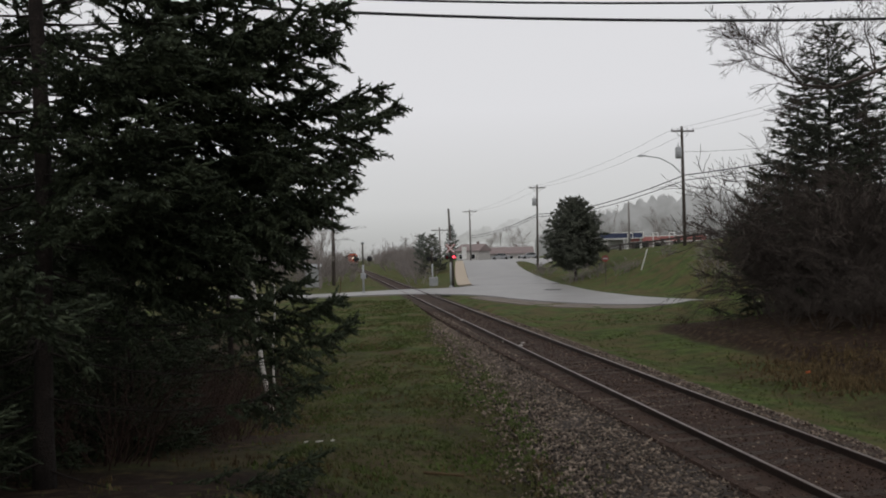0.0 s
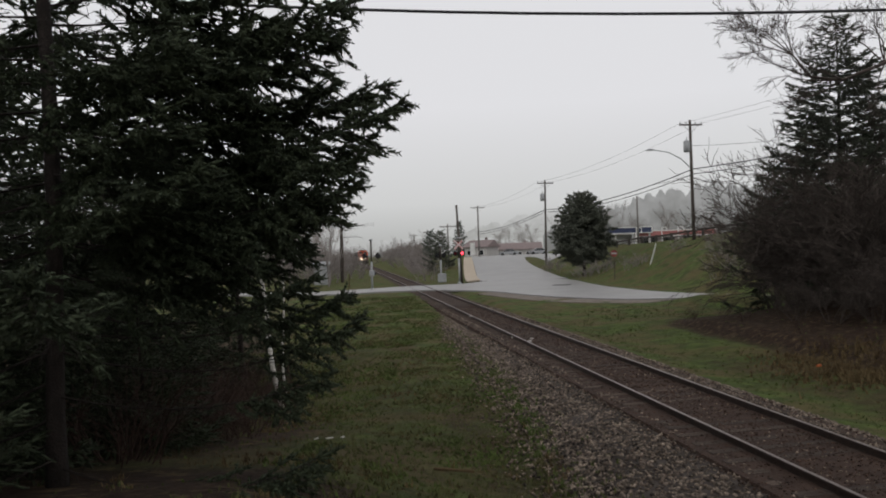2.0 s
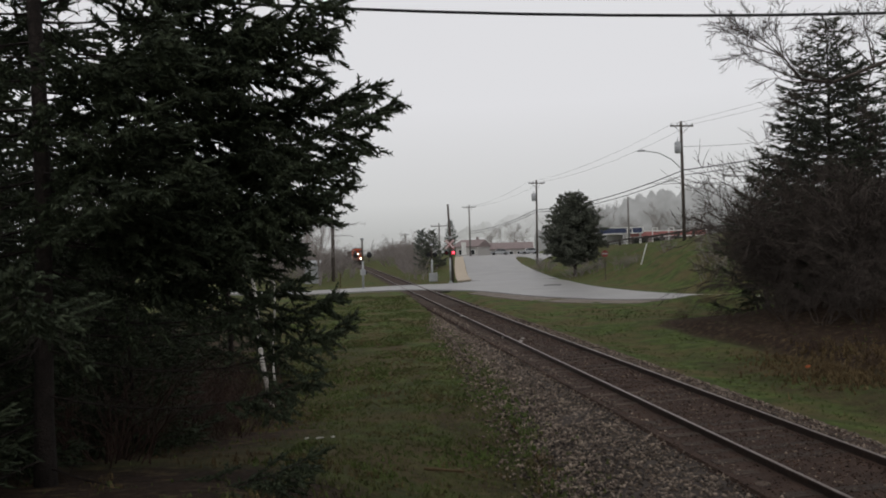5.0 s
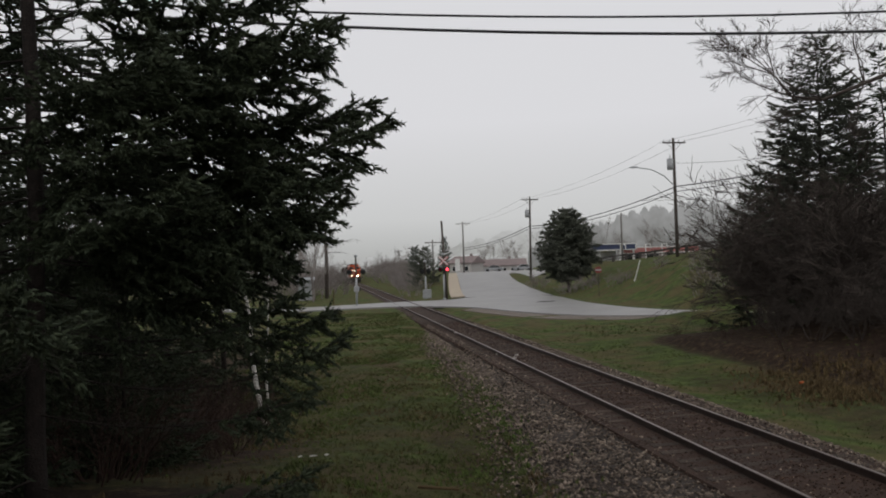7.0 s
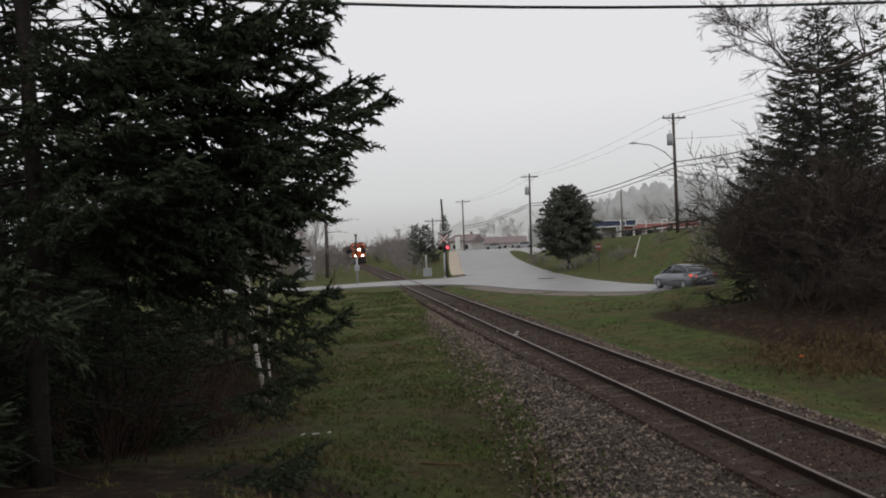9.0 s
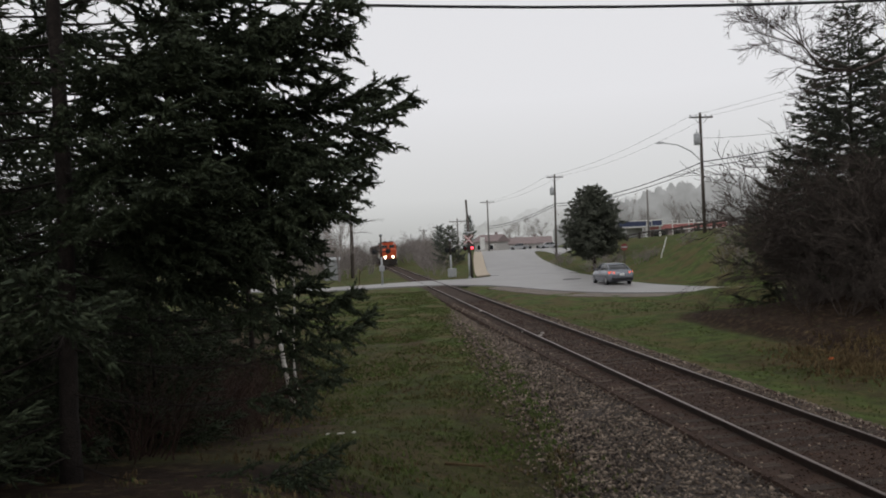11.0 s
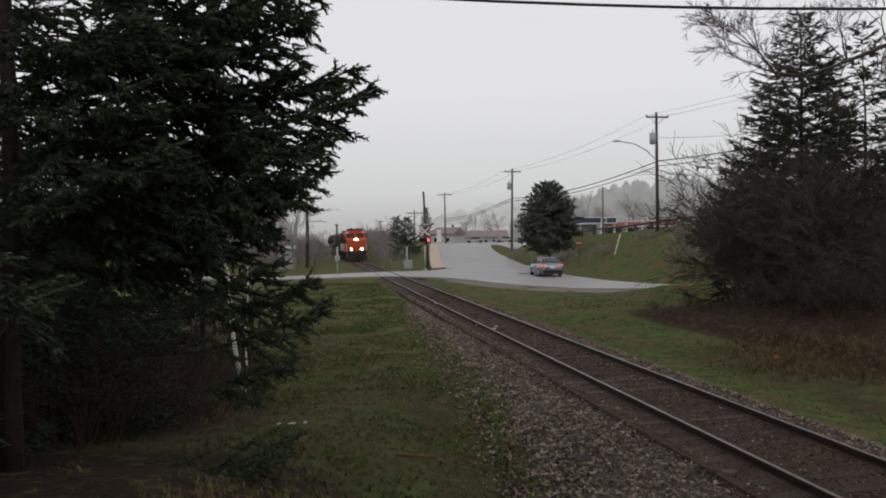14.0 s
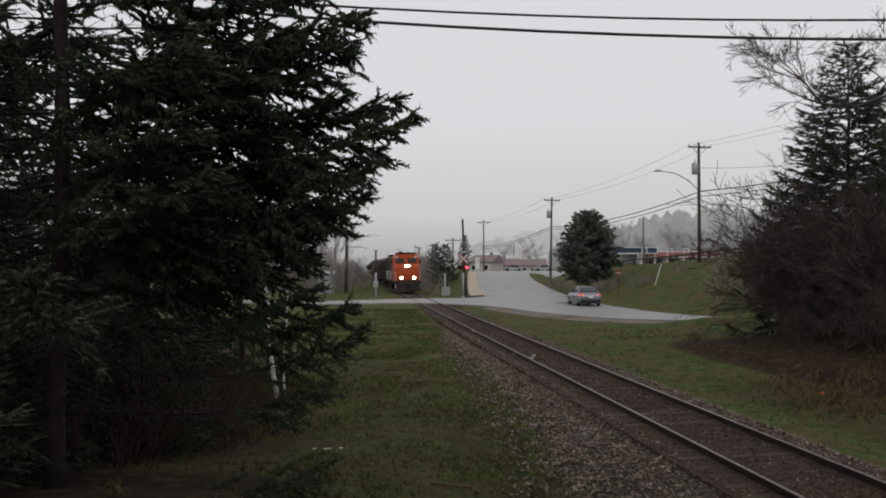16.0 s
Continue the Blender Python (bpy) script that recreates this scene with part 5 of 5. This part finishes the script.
def crossing_signal(loc, face, tall, lit, cross, lamp_z, label, turn=0, spread=0.34):
    th = empty("crossing_signal", pose(*loc, 0, 0, turn), label, "crossing signal", "crossing signals")
    B = Build()
    B.tube([(0, 0, -0.2), (0, 0, lamp_z - 0.5)], 0.085, 12)
    part("mast", B.mesh("mast", M_GALV, True), th)
    B = Build()
    B.tube([(0, 0, lamp_z - 0.5), (0, 0, tall)], 0.075, 12)
    part("upper_mast", B.mesh("upper_mast", M_POLE, True), th, "dark upper mast")
    B = Build()
    B.tube([(0, 0, -0.1), (0, 0, 0.12), (0, 0, 0.22)], [0.22, 0.2, 0.1], 12)
    part("base", B.mesh("base", M_GALV), th)
    B = Build()
    B.tube([(-spread - 0.1, 0, lamp_z), (spread + 0.1, 0, lamp_z)], 0.035, 8)
    arm = part("lamp_arm", B.mesh("lamp_arm", M_BLACKP), th)
    for s in (-1, 1):
        bright = lit == s
        signal_lamp(th, s * spread, 0.0, lamp_z, face, M_REDLAMP if bright else M_REDDIM, "lit red signal lens" if bright else "dark red signal lens")
    if cross:
        for a in (45, -45):
            B = Build()
            B.box((0, 0, 0), (1.22, 0.02, 0.20), m=pose(0, face * (0.09 + 0.013 * (a > 0)), lamp_z + 0.85, 0, a, 0))
            bl = part("crossbuck_blade", B.mesh("crossbuck_blade", M_WHITEP), th, "white crossbuck board with red edge")
            for e in (-1, 1):
                R = Build()
                R.box((0, 0, 0), (1.22, 0.006, 0.045), m=pose(0, face * (0.105 + 0.013 * (a > 0)), lamp_z + 0.85, 0, a, 0) @ pose(0, 0, e * 0.075))
                part("red_edge", R.mesh("red_edge", M_REDP), bl)
    B = Build()
    B.tube([(0, 0, tall), (0, 0, tall + 0.12), (0, 0, tall + 0.22)], [0.08, 0.2, 0.1], 12)
    part("bell", B.mesh("bell", M_GALV, True), th, "round grey signal bell")
    return th


def crossing_gear():
    z = float(height(-5.97, 71))
    t = crossing_signal((-5.97, 71, z), 1, 4.25 - z, 0, False, 2.95 - z, "grey crossing signal mast seen from behind, with bell", 6, 0.6)
    B = Build()
    B.box((0.0, -0.05, 1.55), (0.46, 0.42, 0.48))
    c = part("control_box", B.mesh("control_box", M_GALV, bevel=0.02), t, "grey steel control box")
    B = Build()
    B.box((0.0, -0.28, 1.55), (0.40, 0.03, 0.42))
    part("box_door", B.mesh("box_door", M_GALV, bevel=0.01), c)
    B = Build()
    B.box((0.3, -0.1, 1.5), (0.14, 0.2, 0.26))
    part("side_box", B.mesh("side_box", M_BLACKP, bevel=0.02), c)
    z = float(height(2.0, 79))
    crossing_signal((2.0, 79, z), -1, 4.3 - z, 1, True, 2.9 - z, "crossing signal with red lamps and white crossbuck", 4)
    z = float(height(0.2, 84))
    t = crossing_signal((0.2, 84, z), 1, 3.7 - z, 0, False, 2.75 - z, "crossing signal facing the far road, beside a relay box", 0)
    B = Build()
    B.box((0.1, 0, 0.5), (0.9, 0.7, 0.9))
    part("relay_box", B.mesh("relay_box", M_GALV, bevel=0.03), t, "low grey relay box")
    # equipment hut left of the line
    z = float(height(-12.0, 85))
    th = empty("relay_hut", pose(-13.2, 90, z, 0, 0, 8), "pale grey metal railway relay hut", "hut")
    B = Build()
    B.box((0, 0, 1.15), (1.7, 1.6, 2.3))
    body = part("body", B.mesh("body", M_GALV, bevel=0.03), th)
    B = Build()
    B.add([(-1, -0.9, 2.3), (1, -0.9, 2.3), (1, 0.9, 2.3), (-1, 0.9, 2.3), (-1, 0, 2.6), (1, 0, 2.6)], [(0, 1, 5, 4), (2, 3, 4, 5), (0, 4, 3), (1, 2, 5), (3, 2, 1, 0)])
    part("roof", B.mesh("roof", M_GALV), th)
    B = Build()
    B.box((0.3, -0.82, 1.05), (0.8, 0.04, 1.9))
    part("door", B.mesh("door", M_GALV, bevel=0.01), body)
    # slim marker posts
    for x, y, h, lx, m, lab in ((-8.6, 76, 1.6, 3, M_STRAW, "pale yellow slanting marker post"), (18.55, 70.0, 2.1, 17, M_WHITEP, "leaning white wooden marker stake on the bank")):
        g = float(height(x, y))
        B = Build()
        B.box((0, 0, h / 2 - 0.2), (0.08, 0.06, h))
        tagged(new("marker_post", B.mesh("marker_post", m, bevel=0.012)), lab, "post").matrix_basis = pose(x, y, g, 0, lx, 0)
    # stop sign
    g = float(height(15.6, 71))
    th = empty("stop_sign", pose(15.6, 71, g, 0, 0, -12), "small round red and white road sign on a post", "road sign")
    B = Build()
    B.tube([(0, 0, -0.3), (0, 0, 2.55)], 0.035, 8)
    part("post", B.mesh("post", M_POLE), th)
    B = Build()
    B.tube([(0, -0.04, 2.35), (0, -0.065, 2.35)], 0.32, 8)
    p = part("plate", B.mesh("plate", mat("faded_red_sign", (0.26, 0.06, 0.055), None, 4, 0.7)), th, "red sign plate")
    B = Build()
    B.box((0, -0.07, 2.35), (0.5, 0.008, 0.13))
    part("white_bar", B.mesh("white_bar", M_GALV), p, "white bar on the plate")


def guard_rail():
    M_RAILW = mat("weathered_guard_rail", (0.10, 0.088, 0.08), (0.065, 0.057, 0.052), 2, 0.85, 0.3)
    th = empty("guard_rail", pose(0, 0, 0), "dark weathered guard rail along the embankment top", "guard rail")
    line = [(21.8, 104), (23.2, 97), (24.6, 90), (26, 83), (27.2, 77), (28.6, 71), (30.2, 65), (32, 59), (34, 53)]
    pts = []
    for (x0, y0), (x1, y1) in zip(line, line[1:]):
        for k in range(2):
            f = k / 2
            pts.append((x0 + (x1 - x0) * f, y0 + (y1 - y0) * f))
    P = Build()
    P.box((0, 0, 0.3), (0.24, 0.24, 1.0))
    me = P.mesh("post", M_RAILW, bevel=0.02)
    for x, y in pts:
        part("post", me, th, m=pose(x, y, float(height(x, y)), 0, 0, 12))
    for dz, nm in ((0.62, "beam"), (0.30, "lower_beam")):
        for a, b in zip(pts, pts[1:]):
            va, vb = Vector((*a, float(height(*a)) + dz)), Vector((*b, float(height(*b)) + dz))
            d = vb - va
            B = Build()
            B.box((0, 0, 0), (0.09, d.length, 0.20 if dz > 0.5 else 0.08), m=Matrix.Translation((va + vb) / 2 + Vector((-0.16, -0.03, 0))) @ d.to_track_quat("Y", "Z").to_matrix().to_4x4())
            part(nm, B.mesh(nm, M_RAILW), th)


# ---------------------------------------------------------------- buildings
def station():
    M_BLUE = mat("dark_blue_fascia", (0.05, 0.065, 0.13), (0.04, 0.05, 0.10), 1, 0.5)
    M_PINK = mat("faded_red_fascia", (0.50, 0.20, 0.19), (0.42, 0.16, 0.15), 1, 0.6)
    th = empty("filling_station", pose(29.5, 118, float(height(29.5, 118)) - 0.05, 0, 0, -8), "low filling station with dark blue canopy and white trim", "building")
    B = Build()
    B.box((-1.2, 0, 2.05), (6.0, 5.0, 0.75))
    c = part("canopy", B.mesh("canopy", M_BLUE, bevel=0.03), th, "dark blue flat canopy")
    for z in (1.62, 2.46):
        B = Build()
        B.box((-1.2, -2.54, z), (6.1, 0.08, 0.13))
        part("white_trim", B.mesh("white_trim", M_WHITEP), c, "white trim line")
    B = Build()
    B.box((1.8, -2.54, 2.04), (0.13, 0.07, 0.9))
    part("white_trim", B.mesh("white_trim", M_WHITEP), c)
    for x in (-3.4, -0.4, 1.5):
        B = Build()
        B.box((x, -1.9, 0.8), (0.28, 0.28, 1.7))
        part("column", B.mesh("column", M_WHITEP, bevel=0.02), th)
    B = Build()
    B.box((-2.6, 1.5, 0.75), (3.6, 2.5, 1.5))
    part("kiosk", B.mesh("kiosk", M_WHITEP, bevel=0.03), th, "white kiosk under the canopy")
    th = empty("shop_building", pose(35.0, 118, float(height(35, 118)) - 0.05, 0, 0, -8), "long low shop with faded red fascia and white trim", "building")
    B = Build()
    B.box((0, 0, 0.9), (10.5, 5, 2.0))
    w = part("wall", B.mesh("wall", mat("pale_shop_wall", (0.36, 0.31, 0.30), None, 1, 0.8), bevel=0.03), th)
    B = Build()
    B.box((0, -2.6, 1.45), (10.7, 0.25, 0.75))
    f = part("fascia", B.mesh("fascia", M_PINK, bevel=0.02), th, "faded red fascia")
    for z in (1.05, 1.86):
        B = Build()
        B.box((0, -2.74, z), (10.8, 0.05, 0.14))
        part("white_trim", B.mesh("white_trim", M_WHITEP), f, "white trim line")
    for x in (-4, -1.2, 1.6, 4.2):
        B = Build()
        B.box((x, -2.52, 0.45), (1.6, 0.06, 0.9))
        part("window", B.mesh("window", M_GLASS), w, "dark shop window")
    for x in (-4.9, -0.1, 3.0):
        th2 = empty("white_frame", pose(31.8 + x * 0.75, 113, float(height(31.8 + x * 0.75, 113))), "white tubular frame standing at the forecourt", "frame", "forecourt frames")
        B = Build()
        B.tube([(0, 0, 0), (0, 0, 2.2), (0.7, 0, 2.2), (0.7, 0, 1.6)], 0.08, 8)
        part("tube", B.mesh("tube", M_WHITEP), th2)


def houses():
    M_WALL = mat("pale_house_siding", (0.52, 0.50, 0.47), (0.45, 0.43, 0.41), 0.8, 0.8, stretch=(1, 1, 8))
    M_ROOF = mat("reddish_roof_shingle", (0.27, 0.215, 0.21), (0.22, 0.175, 0.17), 1.5, 0.9, 0.4)
    def house(x, y, z, w, d, h, roof, turn, label, wins):
        th = empty("house", pose(x, y, z, 0, 0, turn), label, "house", "houses on the hill")
        B = Build()
        B.box((0, 0, h / 2), (w, d, h))
        wall = part("wall", B.mesh("wall", M_WALL, bevel=0.03), th)
        R = Build()
        o = 0.4
        R.add([(-w / 2 - o, -d / 2 - o, h), (w / 2 + o, -d / 2 - o, h), (w / 2 + o, d / 2 + o, h), (-w / 2 - o, d / 2 + o, h), (-w / 2 - o, 0, h + roof), (w / 2 + o, 0, h + roof),
               (-w / 2 - o, -d / 2 - o, h - 0.18), (w / 2 + o, -d / 2 - o, h - 0.18), (w / 2 + o, d / 2 + o, h - 0.18), (-w / 2 - o, d / 2 + o, h - 0.18)],
              [(0, 1, 5, 4), (2, 3, 4, 5), (6, 7, 1, 0), (8, 9, 3, 2), (6, 0, 4, 3, 9), (7, 8, 2, 5, 1), (9, 8, 7, 6)])
        roof_ob = part("roof", R.mesh("roof", M_ROOF), th, "reddish shingle roof")
        C = Build()
        C.box((w * 0.2, 0.4, h + roof), (0.5, 0.5, 1.1))
        part("chimney", C.mesh("chimney", M_ROOF), roof_ob)
        for i in range(wins):
            xx = -w / 2 + (i + 0.5) * w / wins
            F = Build()
            F.box((xx, -d / 2 - 0.03, h * 0.52), (w / wins * 0.55, 0.08, h * 0.45))
            win = part("window", F.mesh("window", M_WHITEP, bevel=0.01), wall, "white framed window")
            G = Build()
            G.box((xx, -d / 2 - 0.08, h * 0.52), (w / wins * 0.45, 0.03, h * 0.36))
            part("pane", G.mesh("pane", M_GLASS), win)
    house(9.9, 182, float(height(9.9, 182)) - 0.6, 5.2, 8, 2.8, 1.5, -24, "small pale house at the top of the side road", 2)
    house(18.4, 192, float(height(18.4, 192)) - 0.9, 12.0, 8, 2.3, 1.5, -4, "long low house with red roof and white trim", 6)
    # sign board by the pole
    th = empty("sign_board", pose(7.2, 168, float(height(7.2, 168))), "white sign board without legible marks", "sign")
    B = Build()
    B.box((0, 0, 1.7), (1.0, 0.1, 2.6))
    part("board", B.mesh("board", M_WHITEP, bevel=0.02), th)
    # parked cars as seen far up the road
    for x, y, r in ((15.5, 176, 80), (22.5, 180, 95)):
        th = empty("parked_car", pose(x, y, float(height(x, y)), 0, 0, r), "grey parked car in front of the house", "car", "parked cars")
        B = Build()
        B.loft([[Vector((-0.85, yy, 0.3)), Vector((0.85, yy, 0.3)), Vector((0.85, yy, zz)), Vector((-0.85, yy, zz))] for yy, zz in ((-2.1, 0.6), (-2.0, 0.9), (2.0, 0.8), (2.15, 0.55))])
        part("body", B.mesh("body", M_GALV, bevel=0.06), th)
        B = Build()
        B.loft([[Vector((-w, yy, 0.85)), Vector((w, yy, 0.85)), Vector((w * 0.85, yy, zz)), Vector((-w * 0.85, yy, zz))] for yy, zz, w in ((-1.5, 0.9, 0.75), (-0.9, 1.4, 0.72), (0.4, 1.42, 0.72), (1.2, 0.9, 0.75))])
        part("cabin", B.mesh("cabin", M_GLASS), th)
        for sx in (-0.8, 0.8):
            for sy in (-1.3, 1.3):
                W = Build()
                W.tube([(sx - 0.1, sy, 0.32), (sx + 0.1, sy, 0.32)], 0.32, 14)
                part("wheel", W.mesh("wheel", M_TYRE), th)


# ---------------------------------------------------------------- woods in the mist
def woods():
    rng = random.Random(17)
    trees = [limbs_mesh("tree_limbs", 200 + i, 9.5, 0.11, 3, M_TWIG_HAZED, kids=(5, 6), spread=0.55, up=0.35, trunk=0.25, wander=0.13, rmin=0.012) for i in range(3)]
    brush = []
    for s in range(3):
        st = []
        for _ in range(12):
            a, t = rng.uniform(0, 6.28), rng.uniform(0.1, 0.8)
            st.append(((0.9 * math.cos(a), 0.9 * math.sin(a), -0.2), (math.cos(a) * t, math.sin(a) * t, 1), rng.uniform(1.2, 2.0), 0.03))
        brush.append(limbs_mesh("brushwood", 300 + s, 1, 1, 2, M_TWIG_HAZED, start=st, kids=(4, 6), spread=0.6, up=0.15, rmin=0.012, shrink=0.6))
    def tree(x, y, s):
        th = empty("bare_tree", pose(x, y, float(height(x, y)), 0, 0, rng.uniform(0, 360)), "leafless grey tree in the misty woods", "tree", "misty woods")
        th.scale = (s, s, s * rng.uniform(0.9, 1.15))
        part("tree_frame", trees[rng.randrange(3)], th)
    def bush(x, y, s, lab="leafless grey-brown brush beside the line"):
        th = empty("bare_shrub", pose(x, y, float(height(x, y)), 0, 0, rng.uniform(0, 360)), lab, "shrub", "track-side brush")
        th.scale = (s, s, s)
        part("brushwood", brush[rng.randrange(3)], th)
    # left of the line
    for i in range(70):
        y = 84 + 170 * rng.random() ** 1.5
        tree(-0.1213 * y + 6.87 - rng.uniform(8.5, 24) * (0.75 + y / 400), y, rng.uniform(0.8, 1.25))
    for i in range(38):
        y = rng.uniform(84, 240)
        bush(-0.1213 * y + 6.87 - rng.uniform(5.5, 13), y, rng.uniform(1.0, 2.0))
    # between the line and the side road
    for i in range(46):
        y = rng.uniform(92, 260)
        bush(min(-0.1213 * y + 6.87 + rng.uniform(5.0, 8 + y * 0.035), -1.5 - (y - 92) * 0.05 if y < 165 else 99), y, rng.uniform(0.8, 1.2) if y < 165 else rng.uniform(1.2, 2.1))
    for i in range(8):
        y = rng.uniform(170, 280)
        tree(-0.1213 * y + 6.87 + rng.uniform(8, 18), y, rng.uniform(0.5, 0.8))
    # behind the filling station and the houses
    for i in range(46):
        x = rng.uniform(16, 95)
        y = rng.uniform(150, 220) if x > 30 else rng.uniform(205, 250)
        tree(x, y, rng.uniform(0.7, 1.2))
    # shrubs on the embankment
    for x, y, s in ((17.6, 73.5, 0.6), (18.4, 73, 0.55), (20.6, 69.5, 0.5), (14.8, 82, 0.7), (16.8, 81, 0.7), (13.8, 96, 0.8), (14.6, 100, 0.7), (22.0, 63, 0.55), (20.5, 57, 0.7), (19.0, 53.5, 0.8)):
        bush(x, y, s, "small leafless shrub on the grass bank")
    for x, y, h, r, s in ((0.2, 108, 5.4, 2.3, 71), (-1.5, 150, 5.5, 2.0, 72), (5.8, 215, 9.5, 2.6, 74)):
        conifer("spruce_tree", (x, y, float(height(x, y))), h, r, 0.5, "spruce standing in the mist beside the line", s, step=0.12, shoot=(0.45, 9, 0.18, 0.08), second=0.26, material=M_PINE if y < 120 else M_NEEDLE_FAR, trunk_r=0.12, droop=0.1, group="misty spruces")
    # larch with one long sagging limb
    st = [((0, 0, 6.2), (1, 0, 0.18), 3.0, 0.05), ((0, 0, 5.2), (0.9, 0.2, 0.1), 2.0, 0.04), ((0, 0, 7.2), (0.6, -0.3, 0.4), 1.6, 0.03)]
    th = empty("larch_tree", pose(-11.3, 94, 0), "bare larch limb reaching past the old pole", "tree")
    part("branchwork", limbs_mesh("branchwork", 41, 1, 1, 2, M_TWIG, start=st, kids=(5, 7), spread=0.6, up=-0.1, shrink=0.35, wander=0.08), th)
    B = Build()
    B.tube([(0, 0, -0.3), (0.1, 0, 4), (0, 0, 8.5)], [0.14, 0.1, 0.03], 8)
    part("trunk", B.mesh("trunk", M_TWIG), th)


def undergrowth():
    """Dead stalks and low bare bushes under the near trees."""
    M_REDTWIG = mat("reddish_dead_stalk", (0.060, 0.033, 0.024), (0.036, 0.021, 0.016), 3, 0.9)
    rng = random.Random(23)
    meshes = []
    for s in range(3):
        st = []
        for _ in range(16):
            a, t, q = rng.uniform(0, 6.28), rng.uniform(0.05, 0.6), rng.uniform(0, 0.5)
            st.append(((q * math.cos(a), q * math.sin(a), -0.05), (math.cos(a) * t, math.sin(a) * t, 1), rng.uniform(0.35, 0.75), 0.007))
        meshes.append(limbs_mesh("brushwood", 400 + s, 1, 1, 1, M_REDTWIG, start=st, kids=(4, 6), spread=0.5, up=0.1))
    spots = [(-4.0 + rng.uniform(-1.6, 0.6), rng.uniform(12.0, 19.5), rng.uniform(0.7, 1.5)) for _ in range(30)] + [(rng.uniform(-8.5, -4), rng.uniform(10, 24), rng.uniform(0.9, 2.0)) for _ in range(26)]
    spots += [(rng.uniform(13.5, 19), rng.uniform(23, 30), rng.uniform(0.5, 1.0)) for _ in range(14)]
    spots += [(x, y, rng.uniform(0.5, 1.0)) for x, y in ((rng.uniform(10.5, 20), rng.uniform(22, 36)) for _ in range(40)) if x - 6.87 + 0.1213 * y > 7.4]
    for x, y, s in spots:
        th = empty("dead_bush", pose(x, y, float(height(x, y)), 0, 0, rng.uniform(0, 360)), "low reddish-brown dead stalks under the trees", "shrub", "dead undergrowth")
        th.scale = (s, s, s)
        part("brushwood", meshes[rng.randrange(3)], th)
    # tall dark wood far left, closing the view between the spruces
    dark = [limbs_mesh("tree_limbs", 500 + i, 9.0, 0.09, 3, M_TWIG, kids=(6, 7), spread=0.55, up=0.3, trunk=0.2, wander=0.14) for i in range(2)]
    for i in range(20):
        y = rng.uniform(20, 60)
        x = -6.5 - rng.uniform(0, 1) * 14 - (y - 20) * 0.12
        th = empty("bare_tree", pose(x, y, float(height(x, y)), 0, 0, rng.uniform(0, 360)), "dark leafless tree behind the spruces", "tree", "dark woods")
        part("tree_frame", dark[i % 2], th)


def litter():
    rng = random.Random(2)
    def bit(name, x, y, size, material, label, cat, rot=0, lift=0.02, z=None):
        B = Build()
        B.box((0, 0, size[2] / 2), size)
        z = float(height(x, y)) if z is None else z
        tagged(new(name, B.mesh(name, material, bevel=min(size) * 0.25)), label, cat).matrix_basis = pose(x, y, z + lift, rng.uniform(-8, 8), rng.uniform(-8, 8), rot)
    bit("stick", 0.12, 12.1, (0.62, 0.05, 0.035), M_STRAW, "pale broken stick lying in the grass", "stick", 4, 0.06)
    M_ORANGEL = mat("orange_ribbon", (0.50, 0.13, 0.04), None, 4, 0.7)
    bit("marker_ribbon", 10.2, 21.6, (0.13, 0.07, 0.06), M_ORANGEL, "bright orange ribbon lying on dead grass", "ribbon", 20, 0.1)
    M_PALE = mat("pale_stone", (0.6, 0.56, 0.52), None, 4, 0.8)
    for x, y, z in ((3.05, 27.6, -0.11), (3.2, 28.3, -0.11), (1.4, 37.6, 0.0), (2.6, 29.0, -0.11)):
        bit("pale_stone", x, y, (0.12, 0.09, 0.05), M_PALE, "pale stone lying between the rails", "stone", 30, 0.0, z)
    for x, y, w in ((-1.9, 13.2, 0.13), (-1.72, 13.5, 0.08), (-2.08, 13.0, 0.07)):
        bit("birch_bark_piece", x, y, (w, 0.04, 0.02), M_BIRCH, "fallen strip of white birch bark", "bark", rng.uniform(0, 60), 0.08)

# ---------------------------------------------------------------- build
distance()
ground()
roads()
railway()
near_spruce()
birches()
right_trees()
verge_pine()
poles()
crossing_gear()
guard_rail()
station()
houses()
woods()
undergrowth()
litter()
LOCO = locomotive()
WAGONS = [wagon(0.0) for _ in range(4)]
CAR = car()
grass()


# ---------------------------------------------------------------- movement
def motions():
    """The train rolls in at a steady 11.5 m/s; the car comes along the road, slows and stops before the junction."""
    ts = [i * 0.5 for i in range(33)]
    cosl = math.cos(radians(LEAN))
    for thing, back in [(LOCO, 0.0)] + [(w, 20.4 + 17.2 * i) for i, w in enumerate(WAGONS)]:
        walk(thing, [(t, TRACK @ pose(0, (88.5 + 11.5 * (16 - t)) / cosl + back, 0)) for t in ts])
    rows = [(0.0, 66, 19.5, 64), (2.0, 54, 25.5, 64), (4.0, 42, 31.6, 63), (6.0, 30.5, 37.6, 60), (7.5, 22.4, 43.0, 58), (8.5, 18.2, 46.4, 30), (9.0, 15.6, 47.9, 14),
            (9.5, 13.8, 50.2, 13), (10.0, 12.6, 52.9, 10), (10.5, 11.9, 55.8, 8), (11.0, 11.7, 57.8, 7), (11.5, 11.5, 59.4, 6), (12.0, 11.3, 60.6, 5), (13.0, 11.15, 62.0, 4), (14.0, 11.1, 62.8, 4), (15.0, 11.1, 63.1, 4), (16.0, 11.1, 63.2, 4)]
    walk(CAR, [(t, pose(x, y, float(height(x, y)) + 0.10, 0, 0, w)) for t, x, y, w in rows])


motions()
